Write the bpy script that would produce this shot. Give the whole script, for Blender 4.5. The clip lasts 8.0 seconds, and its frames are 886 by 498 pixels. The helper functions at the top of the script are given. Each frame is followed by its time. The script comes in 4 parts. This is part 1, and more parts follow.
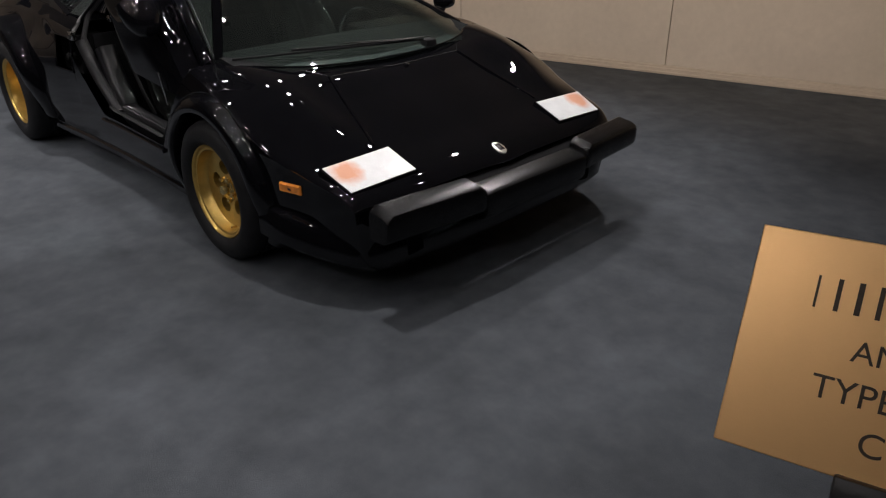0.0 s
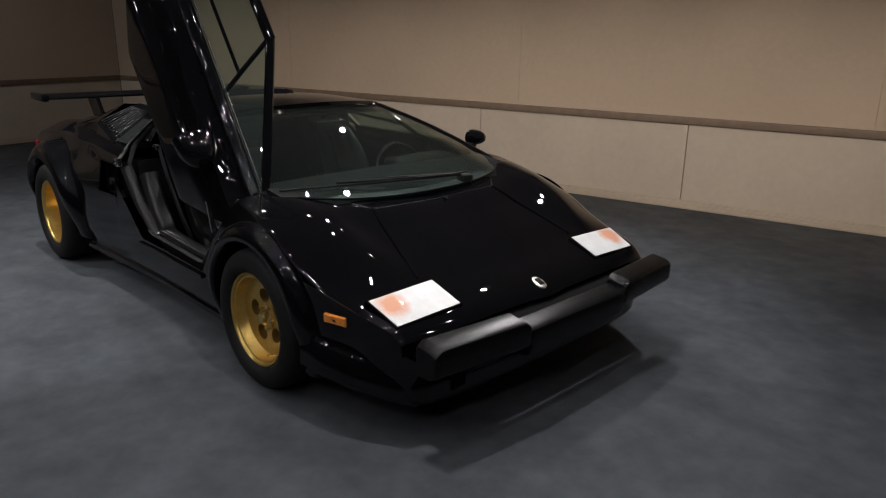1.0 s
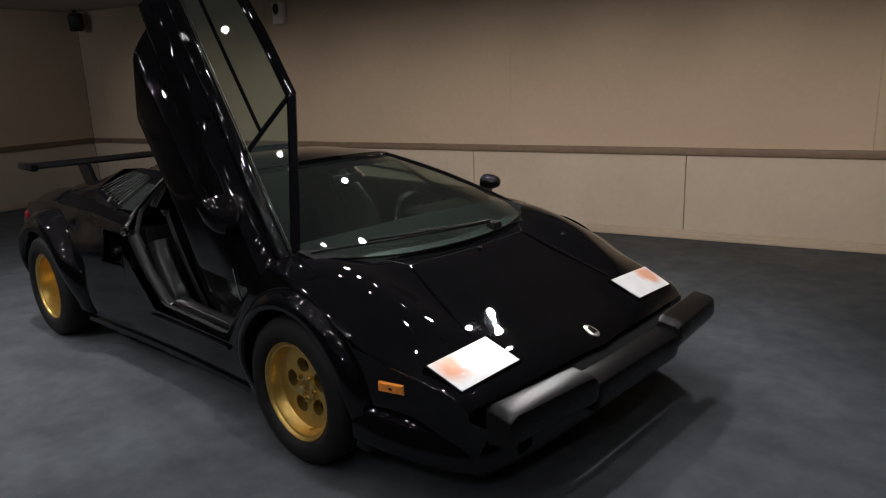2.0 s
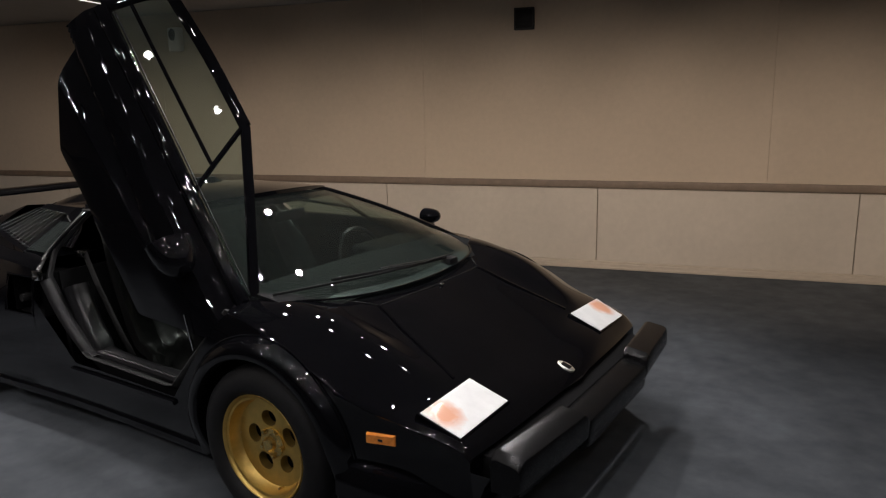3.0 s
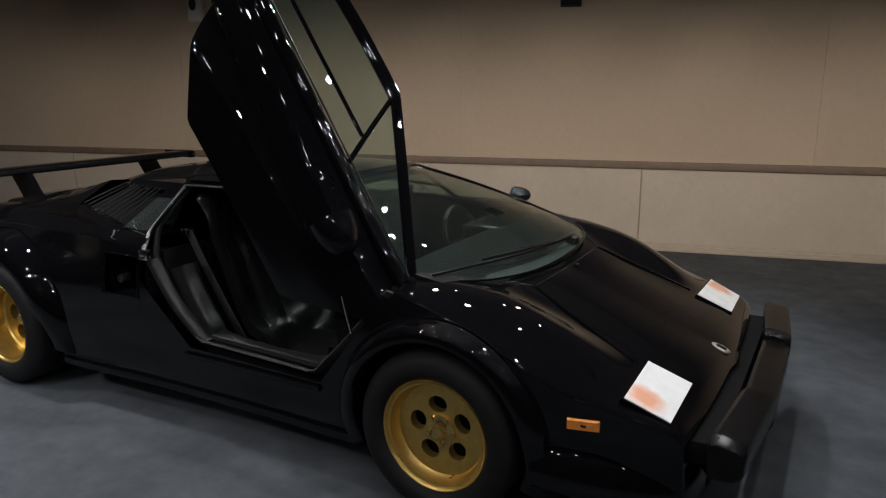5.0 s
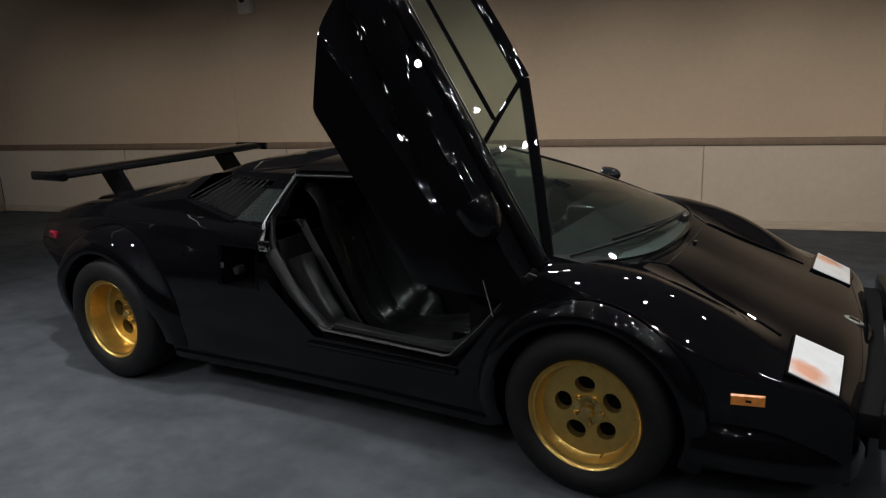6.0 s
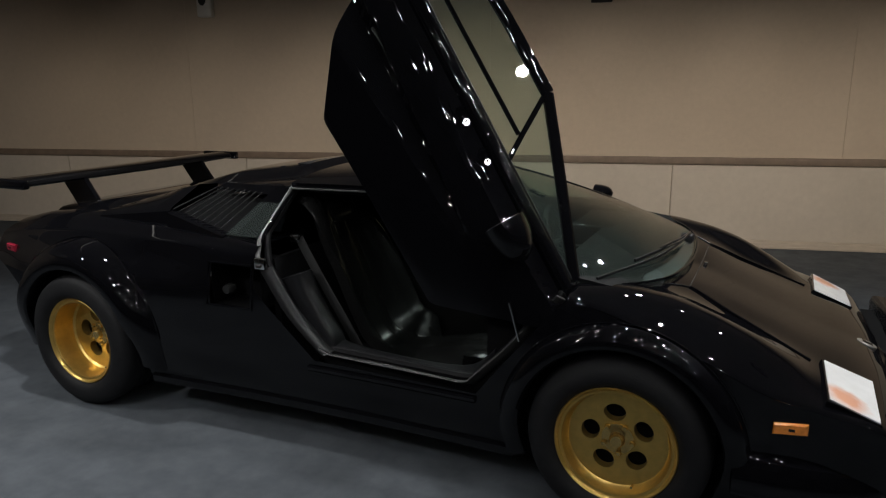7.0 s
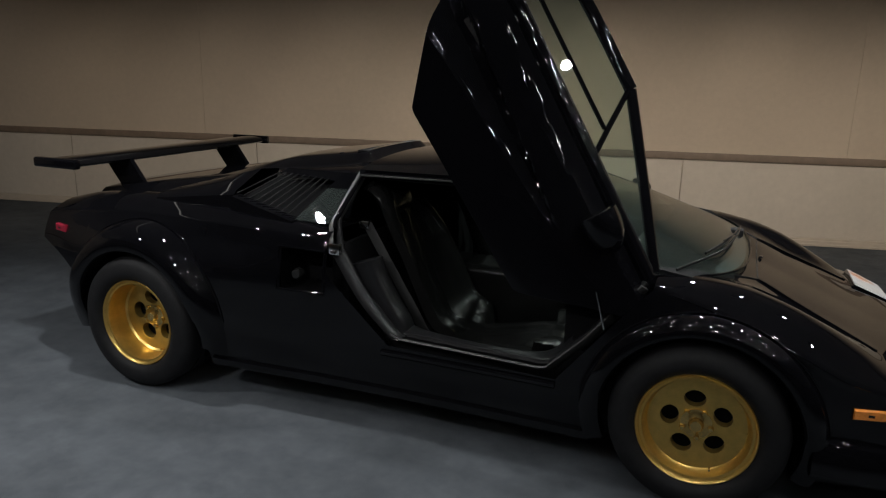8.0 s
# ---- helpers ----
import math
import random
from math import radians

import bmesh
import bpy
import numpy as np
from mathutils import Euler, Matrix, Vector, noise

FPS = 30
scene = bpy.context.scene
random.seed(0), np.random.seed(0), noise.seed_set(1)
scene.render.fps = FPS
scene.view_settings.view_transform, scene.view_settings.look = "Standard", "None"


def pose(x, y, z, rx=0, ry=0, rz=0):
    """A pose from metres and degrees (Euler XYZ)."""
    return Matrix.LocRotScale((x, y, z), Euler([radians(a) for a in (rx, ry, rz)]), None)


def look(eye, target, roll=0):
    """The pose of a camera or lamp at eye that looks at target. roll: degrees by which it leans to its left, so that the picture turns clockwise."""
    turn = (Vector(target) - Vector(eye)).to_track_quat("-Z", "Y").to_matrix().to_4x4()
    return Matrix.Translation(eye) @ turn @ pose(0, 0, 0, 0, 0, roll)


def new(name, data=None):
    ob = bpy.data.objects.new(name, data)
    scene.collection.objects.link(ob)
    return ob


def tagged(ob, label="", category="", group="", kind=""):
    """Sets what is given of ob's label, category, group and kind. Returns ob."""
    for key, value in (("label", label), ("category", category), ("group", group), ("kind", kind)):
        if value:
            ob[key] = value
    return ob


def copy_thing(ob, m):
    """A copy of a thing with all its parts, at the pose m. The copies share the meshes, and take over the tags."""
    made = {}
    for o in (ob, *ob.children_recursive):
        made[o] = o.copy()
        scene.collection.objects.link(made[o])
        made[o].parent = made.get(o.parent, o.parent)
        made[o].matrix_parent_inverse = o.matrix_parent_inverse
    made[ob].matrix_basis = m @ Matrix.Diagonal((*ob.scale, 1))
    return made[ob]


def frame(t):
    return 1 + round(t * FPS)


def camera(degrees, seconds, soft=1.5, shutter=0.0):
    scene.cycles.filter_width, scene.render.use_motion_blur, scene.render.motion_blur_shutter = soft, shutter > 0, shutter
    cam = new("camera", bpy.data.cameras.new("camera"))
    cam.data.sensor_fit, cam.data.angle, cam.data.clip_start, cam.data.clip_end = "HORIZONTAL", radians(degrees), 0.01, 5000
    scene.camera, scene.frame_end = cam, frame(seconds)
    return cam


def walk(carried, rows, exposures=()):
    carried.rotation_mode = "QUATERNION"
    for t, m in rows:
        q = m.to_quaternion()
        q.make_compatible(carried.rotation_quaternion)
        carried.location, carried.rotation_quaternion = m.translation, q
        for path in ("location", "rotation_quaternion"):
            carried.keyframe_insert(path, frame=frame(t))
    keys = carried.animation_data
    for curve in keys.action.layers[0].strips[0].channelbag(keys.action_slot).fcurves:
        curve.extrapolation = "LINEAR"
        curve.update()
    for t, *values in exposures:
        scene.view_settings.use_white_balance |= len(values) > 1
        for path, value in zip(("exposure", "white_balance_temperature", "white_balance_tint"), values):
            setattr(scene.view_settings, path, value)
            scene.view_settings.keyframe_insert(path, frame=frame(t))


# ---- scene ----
cam = camera(63.9, 8.0, soft=1.2)
PATH = [
    (0, (2.648, -2.152, 1.42), (1.367, -0.906, 0.523), -0.5),
    (0.5, (2.611, -2.183, 1.467), (1.241, -0.932, 0.72), -0.4),
    (1, (2.512, -2.256, 1.467), (1.142, -0.922, 0.882), 0.9),
    (1.5, (2.351, -2.314, 1.491), (0.981, -0.959, 0.954), -1.6),
    (1.7, (2.297, -2.34, 1.484), (0.932, -0.963, 0.994), -2.4),
    (2.8, (1.886, -2.42, 1.501), (0.756, -0.838, 1.032), -0.4),
    (3, (1.833, -2.501, 1.499), (0.764, -0.859, 1.097), -1.1),
    (3.5, (1.642, -2.661, 1.499), (0.463, -1.09, 1.125), -0.7),
    (4, (1.462, -2.734, 1.493), (0.278, -1.168, 1.108), -3.2),
    (4.5, (1.242, -2.739, 1.483), (0.113, -1.143, 1.062), -1.4),
    (4.7, (1.196, -2.746, 1.475), (0.165, -1.089, 1.039), 0.2),
    (5.8, (0.822, -3.021, 1.468), (-0.089, -1.308, 0.981), -0.7),
    (6, (0.731, -3.03, 1.468), (-0.255, -1.36, 0.979), -2.3),
    (6.5, (0.529, -3.011, 1.474), (-0.493, -1.357, 1.006), -6.2),
    (7, (0.401, -3.046, 1.47), (-0.43, -1.286, 1.01), -0.5),
    (7.5, (0.232, -3.169, 1.49), (-0.442, -1.33, 1.085), -1.7),
    (8, (0.037, -3.273, 1.482), (-0.706, -1.483, 0.991), 1.3),
]
walk(cam, [(t, look(eye, target, roll)) for t, eye, target, roll in PATH],
     [(0, 0.08, 6620, 14), (1.5, 0.06, 6500, 12), (3, 0.10, 6660, 13), (4.5, 0.06, 6430, 11), (6, 0.04, 6370, 8), (8, 0.04, 6380, 7)])

# ---------------------------------------------------------------- world and lamps
world = bpy.data.worlds.new("world")
scene.world = world
world.use_nodes = True
world.node_tree.nodes["Background"].inputs[0].default_value = (0.5, 0.55, 0.6, 1)
world.node_tree.nodes["Background"].inputs[1].default_value = 0.02
scene.view_settings.exposure = 0.0

CEIL = 2.48


def spot(x, y, power, target, cone, colour=(1.0, 0.9, 0.78), radius=0.03, blend=0.6):
    lamp = bpy.data.lights.new("spot_beam", "SPOT")
    lamp.energy, lamp.color, lamp.shadow_soft_size = power, colour, radius
    lamp.spot_size, lamp.spot_blend = radians(cone), blend
    ob = new("spot_beam", lamp)
    ob.matrix_world = look((x, y, CEIL - 0.09), target)
    return ob


SPOTS = [
    # x, y, watts, aim, cone
    (0.06, 1.58, 76, (0.25, 0.6, 0.2), 120),
    (-0.90, 0.66, 75, (-0.9, 0.0, 0.3), 130),
    (-1.90, 1.32, 70, (-1.7, 0.6, 0.3), 120),
    (0.75, -0.87, 62, (0.5, -0.6, 0.2), 120),
    (-0.85, -0.95, 5, (-0.9, -1.2, 0.2), 120),
    (-2.50, -1.00, 90, (-2.5, -1.5, 0.0), 120),
    (2.70, -0.50, 3, (2.2, -0.5, 0.0), 120),
    (2.30, -3.10, 27, (1.5, -1.4, 0.4), 100),
    (0.20, -3.40, 20, (0.0, -1.4, 0.3), 100),
    # fill lamp added to lift the floor around the rear wheel
    (-3.70, -2.30, 110, (-3.5, -1.6, 0.0), 110),
    # added out of view, only to brighten the end wall
    (-5.40, -3.20, 78, (-7.9, -1.6, 0.7), 110),
    (-2.00, -3.30, 80, (-2.2, -1.4, 0.2), 100),
]
# added lamps that brighten the wall, one over each stretch of it
WASH = [(3.6 - 1.2 * k, 1.25 - 0.29 * k, (80, 86, 93, 98, 93, 76, 60, 44, 40)[k], (3.1 - 1.2 * k, 4.20 - 0.29 * k, 0.55), 64) for k in range(9)]
# far smaller lamps along the tracks
TRACK = ([(1.7 - 0.55 * k, -2.05 - 0.08 * k, 4.5, (1.2 - 0.55 * k, -1.0, 0.2), 110) for k in range(8)]
         + [(1.3 - 0.75 * k, 0.05, 18, (1.0 - 0.75 * k, -0.3, 0.2), 120) for k in range(5)]
         + [(1.9 - 0.9 * k, -4.3, 6, (1.5 - 0.9 * k, -1.2, 0.4), 90) for k in range(6)]
         + [(1.55 - 0.62 * k, -1.35, 3.5, (1.2 - 0.62 * k, -0.7, 0.3), 120) for k in range(6)]
         + [(1.45 - 0.62 * k, -1.47, 3.5, (1.1 - 0.62 * k, -0.7, 0.3), 120) for k in range(3)]
         + [(2.1 - 0.7 * k, 0.95, 4, (1.6 - 0.7 * k, 0.3, 0.3), 120) for k in range(5)])
for x, y, watts, aim, cone in SPOTS:
    spot(x, y, watts, aim, cone, (1.0, 0.975, 0.965), blend=0.8)
for x, y, watts, aim, cone in WASH:
    spot(x, y, watts, aim, cone, (1.0, 0.86, 0.72), blend=1.0)
for x, y, watts, aim, cone in TRACK:
    spot(x, y, watts, aim, cone, (1.0, 0.975, 0.965), radius=0.02)


# ---------------------------------------------------------------- materials
def material(name, colour, rough=0.5, metal=0.0, coat=0.0, noise_scale=0.0, noise_amount=0.0, bump=0.0, bump_scale=200.0,
             spec=0.5, big_scale=0.0, big_amount=0.0, rough_var=0.0, coat_ior=1.5):
    m = bpy.data.materials.new(name)
    m.use_nodes = True
    nt = m.node_tree
    b = nt.nodes["Principled BSDF"]
    b.inputs["Base Color"].default_value = (*colour, 1)
    b.inputs["Roughness"].default_value = rough
    b.inputs["Metallic"].default_value = metal
    b.inputs["Coat Weight"].default_value = coat
    b.inputs["Coat Roughness"].default_value = 0.015
    b.inputs["Coat IOR"].default_value = coat_ior
    b.inputs["Specular IOR Level"].default_value = spec
    tc = nt.nodes.new("ShaderNodeTexCoord")
    last = None
    for scale, amount in ((big_scale, big_amount), (noise_scale, noise_amount)):
        if not scale:
            continue
        n = nt.nodes.new("ShaderNodeTexNoise")
        n.inputs["Scale"].default_value, n.inputs["Detail"].default_value, n.inputs["Roughness"].default_value = scale, 5, 0.6
        nt.links.new(tc.outputs["Object"], n.inputs["Vector"])
        r = nt.nodes.new("ShaderNodeMapRange")
        r.inputs["From Min"].default_value, r.inputs["From Max"].default_value = 0.3, 0.7
        r.inputs["To Min"].default_value, r.inputs["To Max"].default_value = 1 - amount, 1 + amount
        nt.links.new(n.outputs["Fac"], r.inputs["Value"])
        mx = nt.nodes.new("ShaderNodeMix")
        mx.data_type, mx.blend_type = "RGBA", "MULTIPLY"
        mx.inputs["Factor"].default_value = 1.0
        if last is None:
            mx.inputs["A"].default_value = (*colour, 1)
        else:
            nt.links.new(last, mx.inputs["A"])
        nt.links.new(r.outputs["Result"], mx.inputs["B"])
        last = mx.outputs["Result"]
    if last is not None:
        nt.links.new(last, b.inputs["Base Color"])
    if bump or rough_var:
        n = nt.nodes.new("ShaderNodeTexNoise")
        n.inputs["Scale"].default_value, n.inputs["Detail"].default_value = bump_scale, 3
        nt.links.new(tc.outputs["Object"], n.inputs["Vector"])
        if bump:
            bp = nt.nodes.new("ShaderNodeBump")
            bp.inputs["Strength"].default_value, bp.inputs["Distance"].default_value = bump, 0.004
            nt.links.new(n.outputs["Fac"], bp.inputs["Height"])
            nt.links.new(bp.outputs["Normal"], b.inputs["Normal"])
        if rough_var:
            r = nt.nodes.new("ShaderNodeMapRange")
            r.inputs["To Min"].default_value, r.inputs["To Max"].default_value = rough - rough_var, rough + rough_var
            nt.links.new(n.outputs["Fac"], r.inputs["Value"])
            nt.links.new(r.outputs["Result"], b.inputs["Roughness"])
    return m


def glass(name, tint, gloss_rough=0.012, haze=0.02):
    m = bpy.data.materials.new(name)
    m.use_nodes = True
    nt = m.node_tree
    nt.nodes.remove(nt.nodes["Principled BSDF"])
    out = nt.nodes["Material Output"]
    tr, gl, mix, fr = (nt.nodes.new("ShaderNode" + k) for k in ("BsdfTransparent", "BsdfGlossy", "MixShader", "LayerWeight"))
    tr.inputs[0].default_value = (*tint, 1)
    gl.inputs["Roughness"].default_value = gloss_rough
    fr.inputs["Blend"].default_value = 0.5
    rise, gloss = nt.nodes.new("ShaderNodeMath"), nt.nodes.new("ShaderNodeMath")
    rise.operation, gloss.operation = "POWER", "MULTIPLY_ADD"
    rise.inputs[1].default_value = 5.0
    gloss.inputs[1].default_value, gloss.inputs[2].default_value = 0.96, 0.04
    nt.links.new(fr.outputs["Facing"], rise.inputs[0])
    nt.links.new(rise.outputs[0], gloss.inputs[0])
    # faint grey-green diffuse film, painting the pale veil of reflections on the panes
    haze_bsdf, film = nt.nodes.new("ShaderNodeBsdfDiffuse"), nt.nodes.new("ShaderNodeMixShader")
    haze_bsdf.inputs[0].default_value = (0.46, 0.53, 0.51, 1)
    film.inputs[0].default_value = haze
    nt.links.new(tr.outputs[0], film.inputs[1])
    nt.links.new(haze_bsdf.outputs[0], film.inputs[2])
    nt.links.new(gloss.outputs[0], mix.inputs[0])
    nt.links.new(film.outputs[0], mix.inputs[1])
    nt.links.new(gl.outputs[0], mix.inputs[2])
    nt.links.new(mix.outputs[0], out.inputs["Surface"])
    return m


def emitter(name, colour, strength):
    m = bpy.data.materials.new(name)
    m.use_nodes = True
    b = m.node_tree.nodes["Principled BSDF"]
    b.inputs["Base Color"].default_value = (*colour, 1)
    b.inputs["Emission Color"].default_value = (*colour, 1)
    b.inputs["Emission Strength"].default_value = strength
    return m


PAINT = material("black_paint", (0.0028, 0.0028, 0.0036), 0.25, coat=1.0, coat_ior=1.42, spec=0.0, noise_scale=30, noise_amount=0.2)
MATT = material("black_plastic", (0.008, 0.008, 0.009), 0.42, spec=0.2, bump=0.08, bump_scale=500, noise_scale=40, noise_amount=0.2)
BUMPER = material("bumper_rubber", (0.005, 0.005, 0.0055), 0.26, spec=0.20, bump=0.06, bump_scale=400, big_scale=8, big_amount=0.3, noise_scale=120, noise_amount=0.2, rough_var=0.06)
TYRE = material("tyre_rubber", (0.010, 0.010, 0.011), 0.62, spec=0.25, bump=0.2, bump_scale=250, noise_scale=30, noise_amount=0.25)
GOLD = material("gold_wheel", (0.64, 0.435, 0.125), 0.34, metal=0.85, bump=0.06, bump_scale=300, noise_scale=25, noise_amount=0.12, rough_var=0.08)
GOLD_HUB = material("gold_hub", (0.66, 0.47, 0.17), 0.24, metal=0.9, noise_scale=60, noise_amount=0.2)
SATIN = material("satin_black_edge", (0.018, 0.018, 0.018), 0.27, spec=0.4)
JAMB = material("jamb_trim", (0.011, 0.011, 0.012), 0.30, spec=0.45, noise_scale=40, noise_amount=0.2, bump=0.08, bump_scale=150)
CHROME = material("chrome", (0.75, 0.75, 0.74), 0.12, metal=1.0)
STEEL = material("satin_trim", (0.06, 0.06, 0.06), 0.42, metal=0.3, noise_scale=60, noise_amount=0.15)
LEATHER = material("black_leather", (0.006, 0.006, 0.006), 0.23, spec=0.15, bump=0.10, bump_scale=160, big_scale=5, big_amount=0.3, rough_var=0.05)
FABRIC = material("black_carpet", (0.009, 0.009, 0.010), 0.9, spec=0.15, bump=0.3, bump_scale=300)
DASH = material("dash_cover", (0.0045, 0.0052, 0.0055), 0.75, spec=0.08, bump=0.2, bump_scale=200, big_scale=6, big_amount=0.3)
STRAP = material("belt_webbing", (0.02, 0.02, 0.02), 0.6, bump=0.3, bump_scale=400)
VOID = material("dark_inside", (0.006, 0.006, 0.0065), 0.9, spec=0.08)
FOOT_STRIP = material("foot_strip_grey", (0.028, 0.033, 0.036), 0.5, spec=0.3, noise_scale=20, noise_amount=0.2, bump=0.1, bump_scale=150)


def lamp_lens():
    """Frosted lens with the amber bulb cover showing softly through its outer rear part."""
    m = material("clear_lens", (0.82, 0.83, 0.83), 0.16, coat=0.6, bump=0.15, bump_scale=120, noise_scale=14, noise_amount=0.06)
    nt = m.node_tree
    b = nt.nodes["Principled BSDF"]
    white = b.inputs["Base Color"].links[0].from_socket
    tc, ab, dist, edge, wob, add, mx = (nt.nodes.new("ShaderNode" + k) for k in ("TexCoord", "VectorMath", "VectorMath", "MapRange", "TexNoise", "Math", "Mix"))
    ab.operation, dist.operation, add.operation = "ABSOLUTE", "DISTANCE", "MULTIPLY_ADD"
    dist.inputs[1].default_value = (0.655, 0.705, 0.508)
    wob.inputs["Scale"].default_value = 22
    add.inputs[1].default_value = 0.05
    edge.inputs["From Min"].default_value, edge.inputs["From Max"].default_value = 0.060, 0.105
    # grey strip under the foot of the windscreen, paler than the dashboard
    edge.inputs["To Min"].default_value, edge.inputs["To Max"].default_value = 0.85, 0.0
    mx.data_type = "RGBA"
    mx.inputs["B"].default_value = (0.78, 0.33, 0.17, 1)
    nt.links.new(tc.outputs["Object"], ab.inputs[0])
    nt.links.new(tc.outputs["Object"], wob.inputs["Vector"])
    nt.links.new(ab.outputs["Vector"], dist.inputs[0])
    nt.links.new(wob.outputs["Fac"], add.inputs[0])
    nt.links.new(dist.outputs["Value"], add.inputs[2])
    nt.links.new(add.outputs[0], edge.inputs["Value"])
    nt.links.new(edge.outputs["Result"], mx.inputs["Factor"])
    nt.links.new(white, mx.inputs["A"])
    nt.links.new(mx.outputs["Result"], b.inputs["Base Color"])
    return m


LENS = lamp_lens()
AMBER = material("amber_marker", (0.80, 0.27, 0.04), 0.25, coat=0.8, noise_scale=60, noise_amount=0.15)
RED = material("red_marker", (0.28, 0.015, 0.035), 0.25, coat=0.8, noise_scale=60, noise_amount=0.15)
BADGE = material("badge_metal", (0.85, 0.83, 0.76), 0.3, metal=0.9)
BADGE_IN = material("badge_black", (0.01, 0.01, 0.01), 0.2)
GLASS = glass("tinted_glass", (0.72, 0.78, 0.76), haze=0.03)
CLEAR = glass("side_glass", (0.80, 0.87, 0.83), haze=0.02)
SCREEN = glass("windscreen_glass", (0.84, 0.90, 0.87), haze=0.006)

CARPET = material("blue_grey_carpet", (0.097, 0.107, 0.120), 0.95, spec=0.1, bump=0.9, bump_scale=420, noise_scale=7.0, noise_amount=0.17, big_scale=1.6, big_amount=0.20)
PLASTER = material("beige_wall", (0.56, 0.465, 0.365), 0.85, spec=0.2, bump=0.12, bump_scale=130, noise_scale=22, noise_amount=0.03, big_scale=0.9, big_amount=0.05)
DADO = material("pale_panel", (0.60, 0.535, 0.455), 0.75, spec=0.25, bump=0.1, bump_scale=110, noise_scale=18, noise_amount=0.035, big_scale=1.3, big_amount=0.06)
RAIL = material("brown_rail", (0.21, 0.155, 0.115), 0.55, bump=0.1, bump_scale=90, noise_scale=12, noise_amount=0.15)
PLINTH = material("plinth_paint", (0.52, 0.45, 0.37), 0.6, noise_scale=12, noise_amount=0.06, bump=0.05, bump_scale=90)
CEILING = material("ceiling_paint", (0.42, 0.41, 0.39), 0.9, noise_scale=3, noise_amount=0.05, bump=0.1, bump_scale=200)
DARKWALL = material("dark_wall", (0.16, 0.14, 0.125), 0.85, noise_scale=2, noise_amount=0.1)
BLACKBOX = material("black_housing", (0.012, 0.010, 0.010), 0.5, bump=0.1, bump_scale=200)
WHITEBOX = material("white_housing", (0.74, 0.72, 0.68), 0.45, noise_scale=20, noise_amount=0.06)
BRASS = material("brass_sheet", (0.80, 0.47, 0.20), 0.42, metal=0.55, noise_scale=5, noise_amount=0.06, bump=0.04, bump_scale=300)
INK = material("dark_ink", (0.055, 0.035, 0.02), 0.6)
GLOW = emitter("lamp_face", (1.0, 0.95, 0.88), 1.0)


# ---------------------------------------------------------------- mesh helpers
def part(name, bm, mat, parent, label="", smooth=True, angle=35):
    me = bpy.data.meshes.new(name)
    bmesh.ops.recalc_face_normals(bm, faces=bm.faces)
    bm.to_mesh(me)
    bm.free()
    for m in (mat if isinstance(mat, (list, tuple)) else (mat,)):
        me.materials.append(m)
    if smooth:
        me.shade_smooth()
        me.set_sharp_from_angle(angle=radians(angle))
    ob = new(name, me)
    if parent:
        ob.parent = parent
    if label:
        tagged(ob, label)
    return ob


def thing(name, label, category, group="", kind="", at=(0, 0, 0)):
    ob = new(name)
    ob.location = at
    ob.empty_display_size = 0.1
    return tagged(ob, label, category, group, kind)


def box(x0, x1, y0, y1, z0, z1, bevel=0.0, bm=None, m=None, seg=2):
    own = bmesh.new()
    bmesh.ops.create_cube(own, size=1)
    bmesh.ops.scale(own, vec=(x1 - x0, y1 - y0, z1 - z0), verts=own.verts)
    bmesh.ops.translate(own, vec=((x0 + x1) / 2, (y0 + y1) / 2, (z0 + z1) / 2), verts=own.verts)
    if bevel:
        bmesh.ops.bevel(own, geom=own.edges, offset=bevel, segments=seg, affect="EDGES", profile=0.5)
    if m is not None:
        bmesh.ops.transform(own, matrix=m, verts=own.verts)
    return own if bm is None else merge(bm, own)


def merge(bm, other):
    me = bpy.data.meshes.new("tmp")
    other.to_mesh(me)
    other.free()
    bm.from_mesh(me)
    bpy.data.meshes.remove(me)
    return bm


def grid(rows, closed=False, bm=None, keep=None):
    """A sheet over rows of points of the same length."""
    bm = bm or bmesh.new()
    vs = [[bm.verts.new(p) for p in r] for r in rows]
    for i in range(len(vs) - 1):
        n = len(vs[i])
        for j in range(n if closed else n - 1):
            if keep and not keep(i, j):
                continue
            q = (vs[i][j], vs[i][(j + 1) % n], vs[i + 1][(j + 1) % n], vs[i + 1][j])
            bm.faces.new(q)
    return bm


def slab(rows, thick, keep=None):
    """A sheet with thickness, laid on the inner side of its normals as seen by the rows' order."""
    P = np.array(rows, float)
    du, dv = np.gradient(P, axis=0), np.gradient(P, axis=1)
    n = np.cross(du, dv)
    n /= np.linalg.norm(n, axis=-1, keepdims=True) + 1e-12
    Q = P + n * thick
    bm = bmesh.new()
    a = [[bm.verts.new(p) for p in r] for r in P]
    b = [[bm.verts.new(p) for p in r] for r in Q]
    h, w = len(a), len(a[0])
    for i in range(h - 1):
        for j in range(w - 1):
            bm.faces.new((a[i][j], a[i][j + 1], a[i + 1][j + 1], a[i + 1][j]))
            bm.faces.new((b[i][j], b[i + 1][j], b[i + 1][j + 1], b[i][j + 1]))
    for i in range(h - 1):
        for j in (0, w - 1):
            bm.faces.new((a[i][j], a[i + 1][j], b[i + 1][j], b[i][j]))
    for j in range(w - 1):
        for i in (0, h - 1):
            bm.faces.new((a[i][j], a[i][j + 1], b[i][j + 1], b[i][j]))
    return bm


